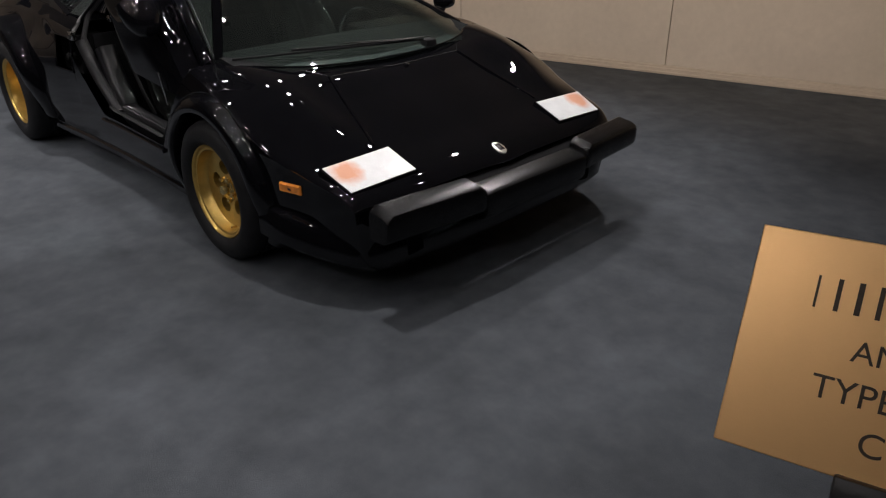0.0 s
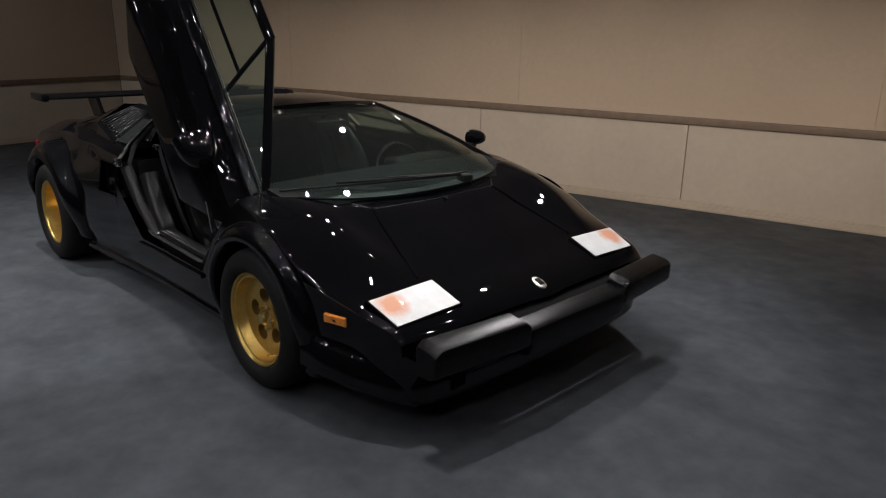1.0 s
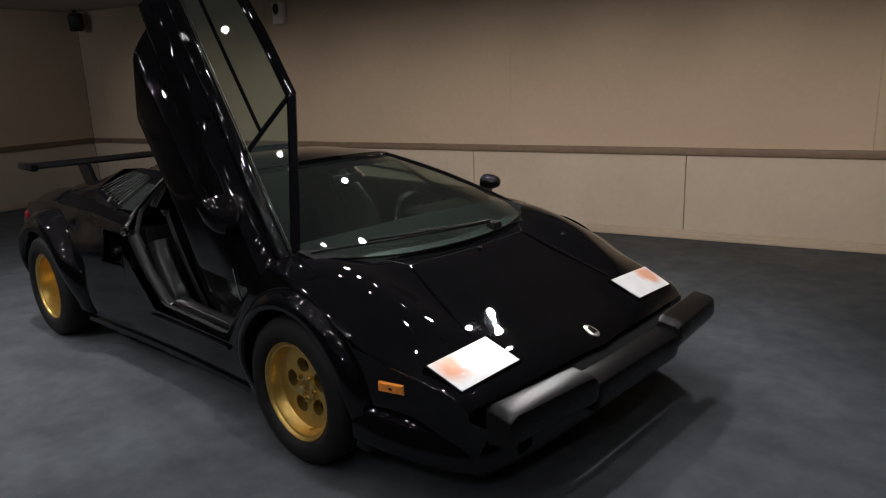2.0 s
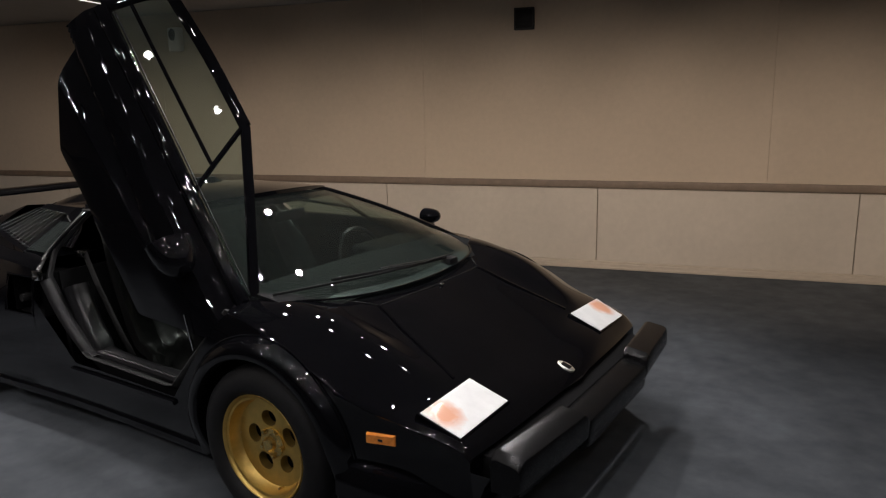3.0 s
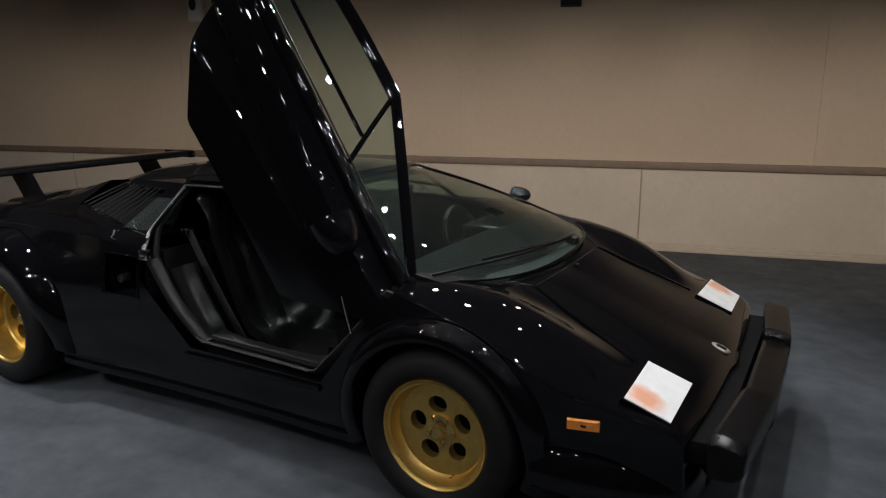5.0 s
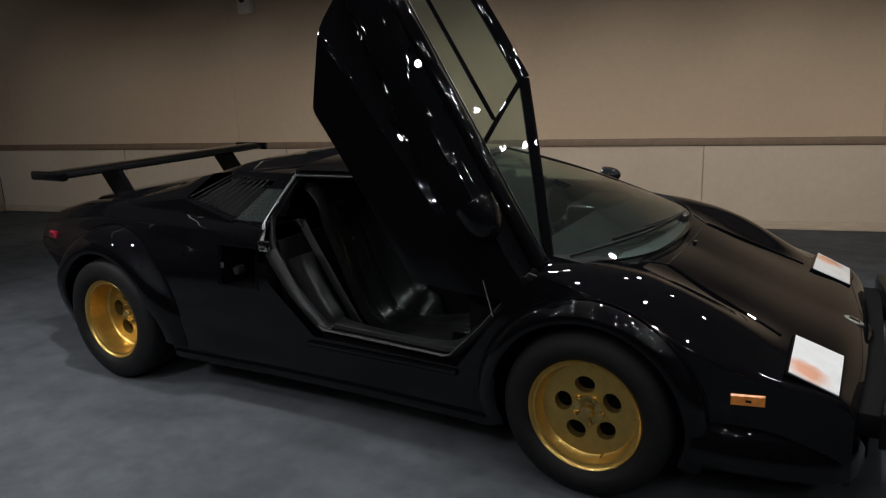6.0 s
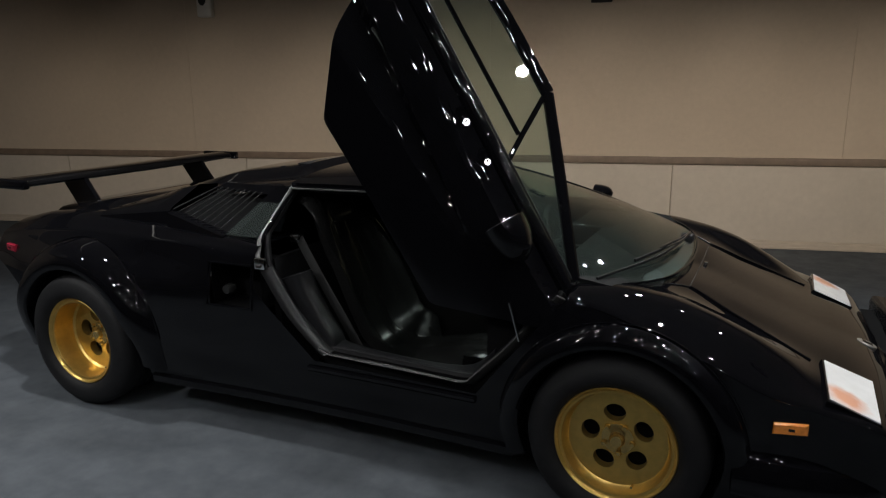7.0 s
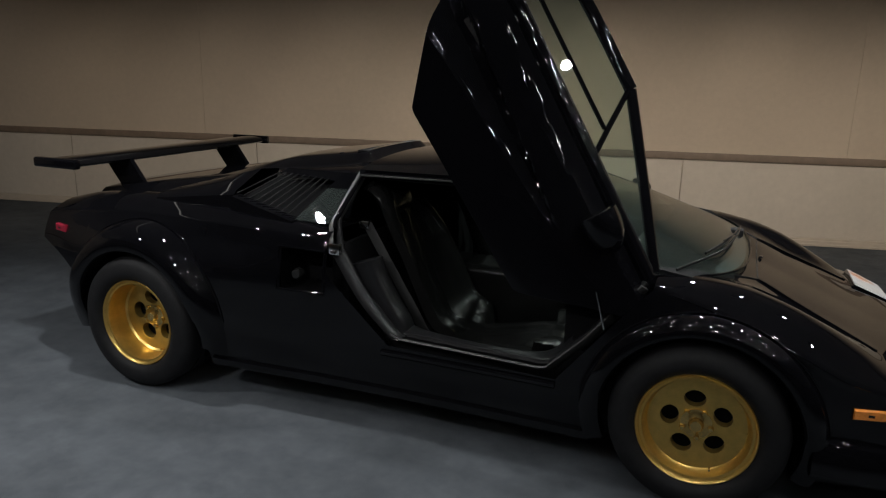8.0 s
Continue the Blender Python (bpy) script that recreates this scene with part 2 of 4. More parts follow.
def sweep(points, w, h=None, up=(0, 0, 1), bm=None, closed=False, sides=8, power=2.6):
    """A bar with a rounded oblong section (w along up x way, h along up) through points."""
    h = h or w
    pts = [Vector(p) for p in points]
    n = len(pts)
    rings = []
    for i, p in enumerate(pts):
        a, b = (pts[(i - 1) % n], pts[(i + 1) % n]) if closed else (pts[max(i - 1, 0)], pts[min(i + 1, n - 1)])
        way = (b - a).normalized()
        side = way.cross(Vector(up))
        side = side.normalized() if side.length > 1e-4 else way.orthogonal().normalized()
        top = side.cross(way)
        ring = []
        for k in range(sides):
            t = 2 * math.pi * (k + 0.5) / sides
            c, s = math.cos(t), math.sin(t)
            ring.append(p + side * (math.copysign(abs(c) ** (2 / power), c) * w / 2) + top * (math.copysign(abs(s) ** (2 / power), s) * h / 2))
        rings.append(ring)
    if closed:
        rings.append(rings[0])
    bm = grid(rings, closed=True, bm=bm)
    if not closed:
        bm.verts.ensure_lookup_table()
        bm.faces.new(bm.verts[-sides:])
        k = len(bm.verts) - sides * n
        bm.faces.new([bm.verts[k + i] for i in range(sides)][::-1])
    else:
        bmesh.ops.remove_doubles(bm, verts=bm.verts, dist=1e-5)
    return bm


def turned(profile, steps=48, bm=None, axis="Y", centre=(0, 0, 0)):
    """A body turned round the y axis; profile rows of (radius, y)."""
    rows = []
    for k in range(steps + 1):
        a = 2 * math.pi * k / steps
        rows.append([(centre[0] + r * math.cos(a), centre[1] + y, centre[2] + r * math.sin(a)) for r, y in profile])
    bm = grid(rows, bm=bm)
    bmesh.ops.remove_doubles(bm, verts=bm.verts, dist=1e-5)
    return bm


def cubic(keys):
    """A smooth curve through (x, value) keys."""
    ks = sorted(keys)
    X, Y = [k[0] for k in ks], [k[1] for k in ks]
    d = [(Y[i + 1] - Y[i]) / (X[i + 1] - X[i]) for i in range(len(X) - 1)]
    T = [d[0]] + [0 if d[i - 1] * d[i] <= 0 else 2 * d[i - 1] * d[i] / (d[i - 1] + d[i]) for i in range(1, len(d))] + [d[-1]]

    def f(x):
        x = min(max(x, X[0]), X[-1])
        i = max(0, min(len(X) - 2, next((k for k in range(len(X) - 1) if x <= X[k + 1]), len(X) - 2)))
        h = X[i + 1] - X[i]
        t = (x - X[i]) / h
        return (Y[i] * (2 * t**3 - 3 * t**2 + 1) + h * T[i] * (t**3 - 2 * t**2 + t)
                + Y[i + 1] * (3 * t**2 - 2 * t**3) + h * T[i + 1] * (t**3 - t**2))
    return f


def bez(p, n):
    """Points on a smooth line through the given points."""
    p = [Vector(q) for q in p]
    out = []
    for i in range(len(p) - 1):
        a, b, c, d = p[max(i - 1, 0)], p[i], p[i + 1], p[min(i + 2, len(p) - 1)]
        for k in range(n):
            t = k / n
            out.append(0.5 * ((2 * b) + (c - a) * t + (2 * a - 5 * b + 4 * c - d) * t**2 + (3 * b - a - 3 * c + d) * t**3))
    out.append(p[-1])
    return out


# ---------------------------------------------------------------- the room
# the long wall runs beside the car, turned a little to it
WALL_O = Vector((-0.46, 3.55, 0))
WALL_D = Vector((1, 0.235, 0)).normalized()
WALL_N = Vector((WALL_D.y, -WALL_D.x, 0))          # into the room
WALL_M = Matrix((
    (WALL_D.x, WALL_N.x, 0, WALL_O.x), (WALL_D.y, WALL_N.y, 0, WALL_O.y), (0, 0, 1, 0), (0, 0, 0, 1)))
LEFT_END, RIGHT_END = -8.05, 9.0                     # along the wall from its joint
CORNER = WALL_O + WALL_D * LEFT_END


def wall_with_panels(name, m, a, b, joints_low, joints_high, label):
    wall = tagged(part(name, box(a, b, -0.22, -0.03, 0, CEIL, m=m), PLASTER, None, smooth=False), label, "wall", kind="structure")
    edges = [a] + [j for j in joints_low if a < j < b] + [b]
    for u, v in zip(edges, edges[1:]):
        part("dado_panel", box(u + 0.003, v - 0.003, -0.03, 0.0, 0.068, 0.733, 0.003, m=m, seg=1), DADO, wall)
    edges = [a] + [j for j in joints_high if a < j < b] + [b]
    for u, v in zip(edges, edges[1:]):
        part("wall_panel", box(u + 0.0007, v - 0.0007, -0.03, -0.002, 0.798, CEIL - 0.003, 0.001, m=m, seg=1), PLASTER, wall)
    part("dado_rail", box(a, b, -0.03, 0.022, 0.733, 0.798, 0.008, m=m), RAIL, wall)
    bm = box(a, b, -0.03, 0.012, 0.0, 0.068, 0.004, m=m)
    box(a, b, 0.0, 0.024, 0.0, 0.05, 0.005, bm=bm, m=m)
    box(a, b, 0.01, 0.036, 0.0, 0.022, 0.005, bm=bm, m=m)
    part("plinth", bm, PLINTH, wall)
    return wall


wall_with_panels("wall_north", WALL_M, LEFT_END, RIGHT_END, [0.015 + 2.06 * k for k in range(-3, 5)], [-1.63 + 3.02 * k for k in range(-2, 4)],
                 "beige panelled wall with brown rail and pale lower panels")
# end wall, facing along the car
END_M = Matrix.Translation(CORNER) @ Matrix(((-WALL_N.x, WALL_D.x, 0, 0), (-WALL_N.y, WALL_D.y, 0, 0), (0, 0, 1, 0), (0, 0, 0, 1)))
wall_with_panels("wall_west", END_M, -9.6, 0.0, [-2.0 * k for k in range(1, 5)], [-3.0 * k for k in range(1, 3)],
                 "beige panelled end wall with brown rail")
R_END = WALL_O + WALL_D * RIGHT_END
tagged(part("wall_east", box(R_END.x - 0.2, R_END.x, -7.2, R_END.y, 0, CEIL), DARKWALL, None, smooth=False), "dim plain wall closing the hall", "wall", kind="structure")
tagged(part("wall_south", box(CORNER.x - 0.2, R_END.x, -7.4, -7.2, 0, CEIL), DARKWALL, None, smooth=False), "dim plain wall behind the visitor", "wall", kind="structure")

bm = bmesh.new()
bmesh.ops.create_grid(bm, x_segments=4, y_segments=4, size=0.5)
bmesh.ops.scale(bm, vec=(20, 15, 1), verts=bm.verts)
bmesh.ops.translate(bm, vec=(0.0, -1.0, 0), verts=bm.verts)
for f in list(bmesh.ops.extrude_face_region(bm, geom=bm.faces[:])["geom"]):
    if isinstance(f, bmesh.types.BMVert):
        f.co.z -= 0.1
tagged(part("floor", bm, CARPET, None, smooth=False), "worn blue-grey carpet with faint stains", "carpet", kind="structure")
tagged(part("ceiling", box(-10, 10, -8.5, 6.5, CEIL, CEIL + 0.15), CEILING, None, smooth=False), "dim grey painted ceiling", "ceiling", kind="structure")


def on_wall(u, z, off=0.0):
    return WALL_M @ Matrix.Translation((u, off, z))


def wall_box():
    ob = thing("wall_speaker", "small square black speaker fixed high on wall", "speaker")
    m = on_wall(-0.66, 2.215)
    bm = box(-0.09, 0.09, -0.005, 0.035, -0.095, 0.095, 0.008, m=m)
    part("housing", bm, BLACKBOX, ob)
    part("grille", box(-0.076, 0.076, 0.035, 0.041, -0.08, 0.08, 0.003, m=m), MATT, ob)


def wall_sensor():
    ob = thing("wall_sensor", "white wall sensor with dark oval window", "sensor")
    m = on_wall(-4.40, 2.21)
    part("housing", box(-0.075, 0.075, -0.005, 0.08, -0.12, 0.12, 0.02, m=m, seg=3), WHITEBOX, ob)
    bm = bmesh.new()
    bmesh.ops.create_uvsphere(bm, u_segments=20, v_segments=10, radius=1)
    bmesh.ops.scale(bm, vec=(0.042, 0.03, 0.062), verts=bm.verts)
    bmesh.ops.transform(bm, matrix=m @ pose(-0.01, 0.075, 0.045), verts=bm.verts)
    part("lens_window", bm, BLACKBOX, ob)


def corner_speaker():
    ob = thing("corner_speaker", "dark speaker hung under the ceiling by the corner", "speaker")
    m = Matrix.Translation(CORNER + Vector((0.30, -0.12, 2.33))) @ pose(0, 0, 0, 0, 18, -35)
    part("cabinet", box(-0.09, 0.09, -0.075, 0.075, -0.10, 0.10, 0.012, m=m), BLACKBOX, ob)
    part("bracket", box(-0.02, 0.02, -0.02, 0.02, 0.09, 0.16, 0.004, m=m), BLACKBOX, ob)


wall_box()
wall_sensor()
corner_speaker()


def ceiling_strip():
    ob = thing("ceiling_strip_light", "thin bright strip light in a ceiling trough", "ceiling light")
    a, b = Vector((-3.66, -1.2, CEIL)), Vector((-4.62, 1.72, CEIL))
    d = (b - a).normalized()
    m = Matrix.Translation((a + b) / 2) @ Matrix.Rotation(math.atan2(d.y, d.x), 4, "Z")
    L = (b - a).length / 2
    part("housing", box(-L, L, -0.03, 0.03, -0.012, 0.0, 0.003, m=m), CEILING, ob)
    part("tube", box(-L + 0.02, L - 0.02, -0.008, 0.008, -0.018, -0.012, 0.002, m=m), GLOW, ob)


ceiling_strip()


def spot_fitting(x, y, aim):
    """A small track spot: canopy, stem, can and glowing face, aimed like its beam."""
    ob = thing("track_spot", "small black ceiling spotlight with bright face", "spotlight", "ceiling spots", at=(0, 0, 0))
    part("canopy", box(x - 0.05, x + 0.05, y - 0.03, y + 0.03, CEIL - 0.02, CEIL, 0.004), BLACKBOX, ob)
    part("stem", box(x - 0.008, x + 0.008, y - 0.008, y + 0.008, CEIL - 0.09, CEIL - 0.02), BLACKBOX, ob)
    bm = turned([(0.0, 0.10), (0.040, 0.10), (0.050, 0.085), (0.050, 0.02), (0.046, 0.02), (0.046, 0.06), (0.0, 0.06)], 20)
    m = look((x, y, CEIL - 0.10), aim) @ pose(0, 0, -0.0, 90, 0, 0)
    bmesh.ops.transform(bm, matrix=m, verts=bm.verts)
    part("can", bm, BLACKBOX, ob)


# the two added fill lamps in SPOTS get fittings as well
for x, y, watts, aim, cone in SPOTS + TRACK:
    spot_fitting(x, y, aim)


def added_wall_light(x, y):
    ob = thing("added_wall_light", "added small round ceiling light that brightens the wall", "ceiling light", "wall washers")
    bm = turned([(0.062, 0.0), (0.062, 0.004), (0.045, 0.006), (0.045, 0.0)], 24)
    bmesh.ops.transform(bm, matrix=Matrix.Translation((x, y, CEIL)) @ pose(0, 0, 0, -90, 0, 0), verts=bm.verts)
    part("trim_ring", bm, CEILING, ob)


# trim rings for the added wall lamps
for x, y, watts, aim, cone in WASH:
    added_wall_light(x, y)


# ---------------------------------------------------------------- the sign
def sign_stand():
    ob = thing("sign_stand", "brass-coloured information sign on a black stand", "sign")
    tl = Vector((2.394, -1.4257, 1.101))
    r, e = Vector((0.978, 0.2, 0.0)).normalized(), Vector((-0.03, 0.10, 0.18)).normalized()
    r = (r - e * r.dot(e)).normalized()
    n = r.cross(e)
    W, Ht = 0.328, 0.2345
    m = Matrix(((r.x, e.x, n.x, tl.x), (r.y, e.y, n.y, tl.y), (r.z, e.z, n.z, tl.z), (0, 0, 0, 1)))
    part("plate", box(0, W, -Ht, 0, -0.006, 0, 0.001, m=m, seg=1), BRASS, ob)
    part("ledge", box(0.115, W - 0.115, -Ht - 0.022, -Ht + 0.004, -0.012, 0.018, 0.003, m=m), BLACKBOX, ob)
    part("back_bracket", box(0.13, W - 0.13, -Ht, -0.06, -0.02, -0.007, 0.002, m=m), BLACKBOX, ob)
    base = m @ Vector((W / 2, -Ht * 0.6, -0.03))
    part("post", sweep([(base.x, base.y, 0.02), (base.x, base.y, base.z)], 0.03), BLACKBOX, ob)
    part("base", turned([(0, 0), (0.15, 0), (0.15, 0.012), (0.03, 0.025), (0, 0.025)], 32), BLACKBOX, ob).matrix_local = pose(base.x, base.y, 0, 90, 0, 0)

    def letters(word, u, v, size, name="lettering"):
        cu = bpy.data.curves.new(name, "FONT")
        cu.body, cu.size, cu.extrude = word, size, 0.0004
        tmp = bpy.data.objects.new(name, cu)
        me = bpy.data.meshes.new_from_object(tmp)
        bpy.data.objects.remove(tmp)
        me.materials.clear()
        me.materials.append(INK)
        o = new(name, me)
        o.parent = ob
        o.matrix_local = m @ pose(u, v, 0.0006)

    # the maker's name in the first line stands as plain upright bars
    for k, wdt in enumerate((0.006, 0.011, 0.013, 0.011, 0.012, 0.010, 0.011, 0.005, 0.012, 0.012, 0.005)):
        u = 0.062 + 0.0185 * k
        part("bar", box(u, u + 0.4 * wdt, -0.075, -0.042, 0.0002, 0.0009, m=m), INK, ob)
    letters("AN", 0.105, -0.120, 0.031)
    letters("TYPE", 0.077, -0.163, 0.034)
    letters("C", 0.127, -0.207, 0.034)


sign_stand()


# ---------------------------------------------------------------- the car
# front axle at x = 0, nose towards +x, the car's right side towards -y
car = thing("sports_car", "low black wedge-shaped sports car with gold wheels, one door raised", "car")
REAR = -2.45
AXLES = ((0.0, 0.303, 0.345), (REAR, 0.313, 0.352))    # x, z, arch radius

zc = cubic([(0.83, 0.425), (0.81, 0.443), (0.77, 0.468), (0.60, 0.530), (0.45, 0.592), (0.30, 0.654), (0.14, 0.718), (0.05, 0.737), (-0.3, 0.737),
            (-1.45, 0.80), (-1.9, 0.83), (-2.6, 0.84), (-3.0, 0.815), (-3.16, 0.78)])
y1 = cubic([(0.83, 0.42), (0.59, 0.445), (0.02, 0.52), (-0.3, 0.6), (-1.5, 0.55), (-3.16, 0.5)])
z1 = cubic([(0.83, 0.425), (0.81, 0.443), (0.77, 0.470), (0.60, 0.530), (0.45, 0.593), (0.30, 0.656), (0.10, 0.742), (-0.1, 0.775), (-0.3, 0.79),
            (-1.45, 0.82), (-1.9, 0.84), (-2.6, 0.85), (-3.0, 0.822), (-3.16, 0.785)])
y2 = cubic([(0.83, 0.60), (0.60, 0.63), (0.30, 0.665), (-0.2, 0.73), (-0.5, 0.785), (-1.4, 0.80), (-1.7, 0.745), (-2.1, 0.71), (-2.6, 0.69), (-3.16, 0.64)])
z2 = cubic([(0.83, 0.422), (0.81, 0.442), (0.77, 0.468), (0.60, 0.530), (0.50, 0.588), (0.38, 0.655), (0.25, 0.715), (0.10, 0.760), (-0.1, 0.786), (-0.25, 0.786),
            (-0.5, 0.795), (-1.4, 0.820), (-1.7, 0.845), (-2.1, 0.868), (-2.5, 0.872), (-2.9, 0.842), (-3.16, 0.79)])
z3 = cubic([(0.83, 0.405), (0.81, 0.428), (0.77, 0.455), (0.60, 0.500), (0.45, 0.545), (0.30, 0.612), (0.10, 0.690), (-0.1, 0.745), (-0.25, 0.768), (-0.6, 0.777),
            (-1.47, 0.79), (-1.9, 0.80), (-2.45, 0.80), (-2.9, 0.77), (-3.16, 0.73)])
ymax = cubic([(0.83, 0.78), (0.70, 0.816), (0.60, 0.832), (0.46, 0.862), (0.3, 0.882), (0.0, 0.892), (-0.3, 0.884), (-1.0, 0.876), (-1.5, 0.888),
              (-1.9, 0.912), (-2.45, 0.935), (-2.9, 0.895), (-3.16, 0.835)])
ktop = cubic([(0.83, 0.06), (0.45, 0.05), (0.0, 0.055), (-0.4, 0.03), (-1.5, 0.03), (-2.0, 0.06), (-2.5, 0.09), (-3.16, 0.09)])
zlow = cubic([(0.83, 0.165), (0.4, 0.165), (-0.35, 0.155), (-2.1, 0.165), (-2.79, 0.24), (-2.86, 0.44), (-3.0, 0.56), (-3.16, 0.62)])


def side_y(x, z):
    return ymax(x) - 0.035 * math.exp(-((x + 1.98) / 0.20) ** 2 - ((z - 0.735) / 0.045) ** 2) - ktop(x) * max(0.0, (z - 0.56) / 0.22) ** 2 - 0.055 * max(0.0, (0.43 - z) / 0.27) ** 2


def green_y(x, z):
    """The leaning plane of the side windows."""
    return 0.845 - 1.1 * (z - 0.80) - 0.10 * (x + 1.45)


def low_edge(x):
    z = zlow(x)
    for ax, az, r in AXLES:
        d = abs(x - ax)
        if d < r:
            z = max(z, az + math.sqrt(r * r - d * d))
    return z


def nose_bend(x, y):
    """The nose is bowed in plan."""
    w = min(1.0, max(0.0, (x - 0.25) / 0.5))
    return x - 0.035 * w * (y / 0.8) ** 2


door_edge = lambda x: float(np.interp(x, [-1.475, -1.19, -0.50, -0.33, -0.185], [0.66, 0.395, 0.385, 0.60, 0.772]))

xs = {round(0.83 - 0.02 * k, 4) for k in range(200)}
for ax, az, r in AXLES:
    for k in range(25):
        xs.add(round(ax + r * math.cos(math.pi * k / 24), 4))
    xs |= {round(ax + r + 0.0015, 4), round(ax - r - 0.0015, 4)}
xs |= {0.828, 0.824, 0.818, 0.805, 0.795, -3.15, -3.158, -1.475, -1.4765, -0.185, -0.1835, -1.19, -0.50}
xs = sorted((x for x in xs if -3.16 <= x <= 0.83), reverse=True)


def half_body(s):
    rows = []
    for x in xs:
        P = [(0.0, zc(x)), (y1(x) * 0.5, zc(x) * 0.5 + z1(x) * 0.5 + 0.002), (y1(x), z1(x)), (y2(x), z2(x)), (side_y(x, z3(x)) - 0.018, z3(x) + 0.016), (side_y(x, z3(x)), z3(x))]
        top = [(p.x, p.y) for p in bez([(a, b, 0) for a, b in P], 4)]
        zb = low_edge(x)
        zt = z3(x)
        if s < 0 and -1.475 <= x <= -0.185:
            zt = min(zt, door_edge(x))
        zb = min(zb, zt - 0.004)
        side = []
        for k in range(1, 15):
            z = zt + (zb - zt) * k / 14
            side.append((side_y(x, z), z))
        if s < 0 and -1.475 <= x <= -0.185:
            top[-1] = (side_y(x, zt), zt)
        under = [(side[-1][0] - 0.03, zb - 0.002), (side[-1][0] - 0.10, zb + 0.01)]
        ring = [(nose_bend(x, y), s * y, z) for y, z in top + side + under]
        rows.append(ring)
    ntop = 21

    def keep(i, j):
        xm = (xs[i] + xs[i + 1]) / 2
        if j < ntop - 1:
            if -1.47 < xm < 0.0 and j < 9:
                return False
            if s < 0 and -1.475 < xm < -0.185:
                return False
            if -1.475 < xm < -0.185 and j < 12:
                return False
        else:
            z = sum(rows[i + a][j + b][2] for a in (0, 1) for b in (0, 1)) / 4
            if -1.70 < xm < -1.485 and 0.575 < z < 0.745:
                return False
        return True
    bm = grid(rows, keep=keep)
    # nose and tail faces
    for ring, dx in ((rows[0], 1), (rows[-1], -1)):
        inner = [Vector(p) for p in ring]
        mid = [Vector((p.x, p.y * 0.5, p.z)) for p in inner]
        cen = [Vector((p.x + (0.018 if dx > 0 else 0), 0.0, p.z)) for p in inner]
        grid([inner, mid, cen], bm=bm)
    return bm


bm = half_body(-1)
merge(bm, half_body(1))
bmesh.ops.remove_doubles(bm, verts=bm.verts, dist=0.0008)
body = part("body", bm, PAINT, car, "glossy black bodywork", angle=50)

# underbody and wheel wells
bm = box(-3.0, 0.72, -0.62, 0.62, 0.14, 0.20)
box(-2.05, -0.40, -0.80, 0.80, 0.15, 0.22, bm=bm)
part("underbody", bm, VOID, car, smooth=False)
for ax, az, r in AXLES:
    for s in (-1, 1):
        out = 0.86 if ax == 0 else 0.90
        rows = []
        for k in range(25):
            a = math.pi * (-0.12 + 1.24 * k / 24)
            c, d = ax + (r + 0.004) * math.cos(a), az + (r + 0.004) * math.sin(a)
            rows.append([(c, s * out, d), (c, s * 0.52, d), (ax, s * 0.52, az)])
        part("wheel_well", grid(rows), VOID, car)


# flares over the wheels
def flare(ax, az, r, out, s, a0, a1, reach):
    rows = []
    n = 40
    drop = (reach / 0.072) ** 1.4
    for k in range(n + 1):
        f = k / n
        a = radians(a0 + (a1 - a0) * f)
        c, d = math.cos(a), math.sin(a)
        ends = min(1.0, f / 0.22, (1 - f) / 0.22)
        ends = ends * ends * (3 - 2 * ends)
        prof = [(r - 0.002, out - 0.12), (r - 0.004, out - 0.012), (r + 0.004, out), (r + 0.2 * reach, out + 0.003), (r + 0.45 * reach, out - 0.002),
                (r + 0.70 * reach, out - 0.012 * drop), (r + 0.90 * reach, out - 0.028 * drop), (r + reach, None)]
        row = []
        for n_p, (rad, y) in enumerate(prof):
            x, z = ax + rad * c, az + rad * d
            yb = side_y(x, max(z, 0.2))
            if y is None:
                y = yb - 0.006
            elif n_p > 0:
                y = yb + 0.006 + (y - yb - 0.006) * (0.25 + 0.75 * ends)
            row.append((x, s * y, max(z, 0.16)))
        rows.append(row)
    return grid(rows)


for s in (-1, 1):
    part("wheel_flare", flare(0.0, 0.303, 0.338, 0.930, s, -22, 200, 0.072), PAINT, car, "glossy black front arch flare")
    part("wheel_flare", flare(REAR, 0.313, 0.345, 0.992, s, -12, 194, 0.125), PAINT, car, "glossy black rear arch flare")

    # thin welt where each flare meets the body
    for ax, az, rad, a0, a1 in ((0.0, 0.303, 0.412, 8, 172), (REAR, 0.313, 0.472, 8, 172)):
        welt = []
        for k in range(29):
            a = radians(a0 + (a1 - a0) * k / 28)
            x, z = ax + rad * math.cos(a), az + rad * math.sin(a)
            welt.append((x, s * (side_y(x, z) + 0.002), z))
        part("flare_welt", sweep(welt, 0.007, 0.007, up=(0, 1, 0)), PAINT, car)

# front spoiler lip, running from the arches round the nose
for s in (-1, 1):
    line = bez([(0.36, s * 0.915, 0.27), (0.50, s * 0.90, 0.262), (0.66, s * 0.84, 0.24), (0.80, s * 0.735, 0.215), (0.845, s * 0.52, 0.205), (0.86, 0.0, 0.20)], 6)
    rows = []
    for p in line:
        q = Vector((p.x, p.y, 0))
        inn = Vector((0.3, 0, 0)) - q
        inn = inn.normalized() if inn.length else Vector((-1, 0, 0))
        rows.append([p + inn * 0.10 + Vector((0, 0, 0.11)), p + inn * 0.025 + Vector((0, 0, 0.075)), p + Vector((0, 0, 0.03)), p + Vector((0, 0, -0.03)),
                     p + inn * 0.02 + Vector((0, 0, -0.05)), p + inn * 0.16 + Vector((0, 0, -0.045))])
    part("front_spoiler", grid(rows), PAINT, car)

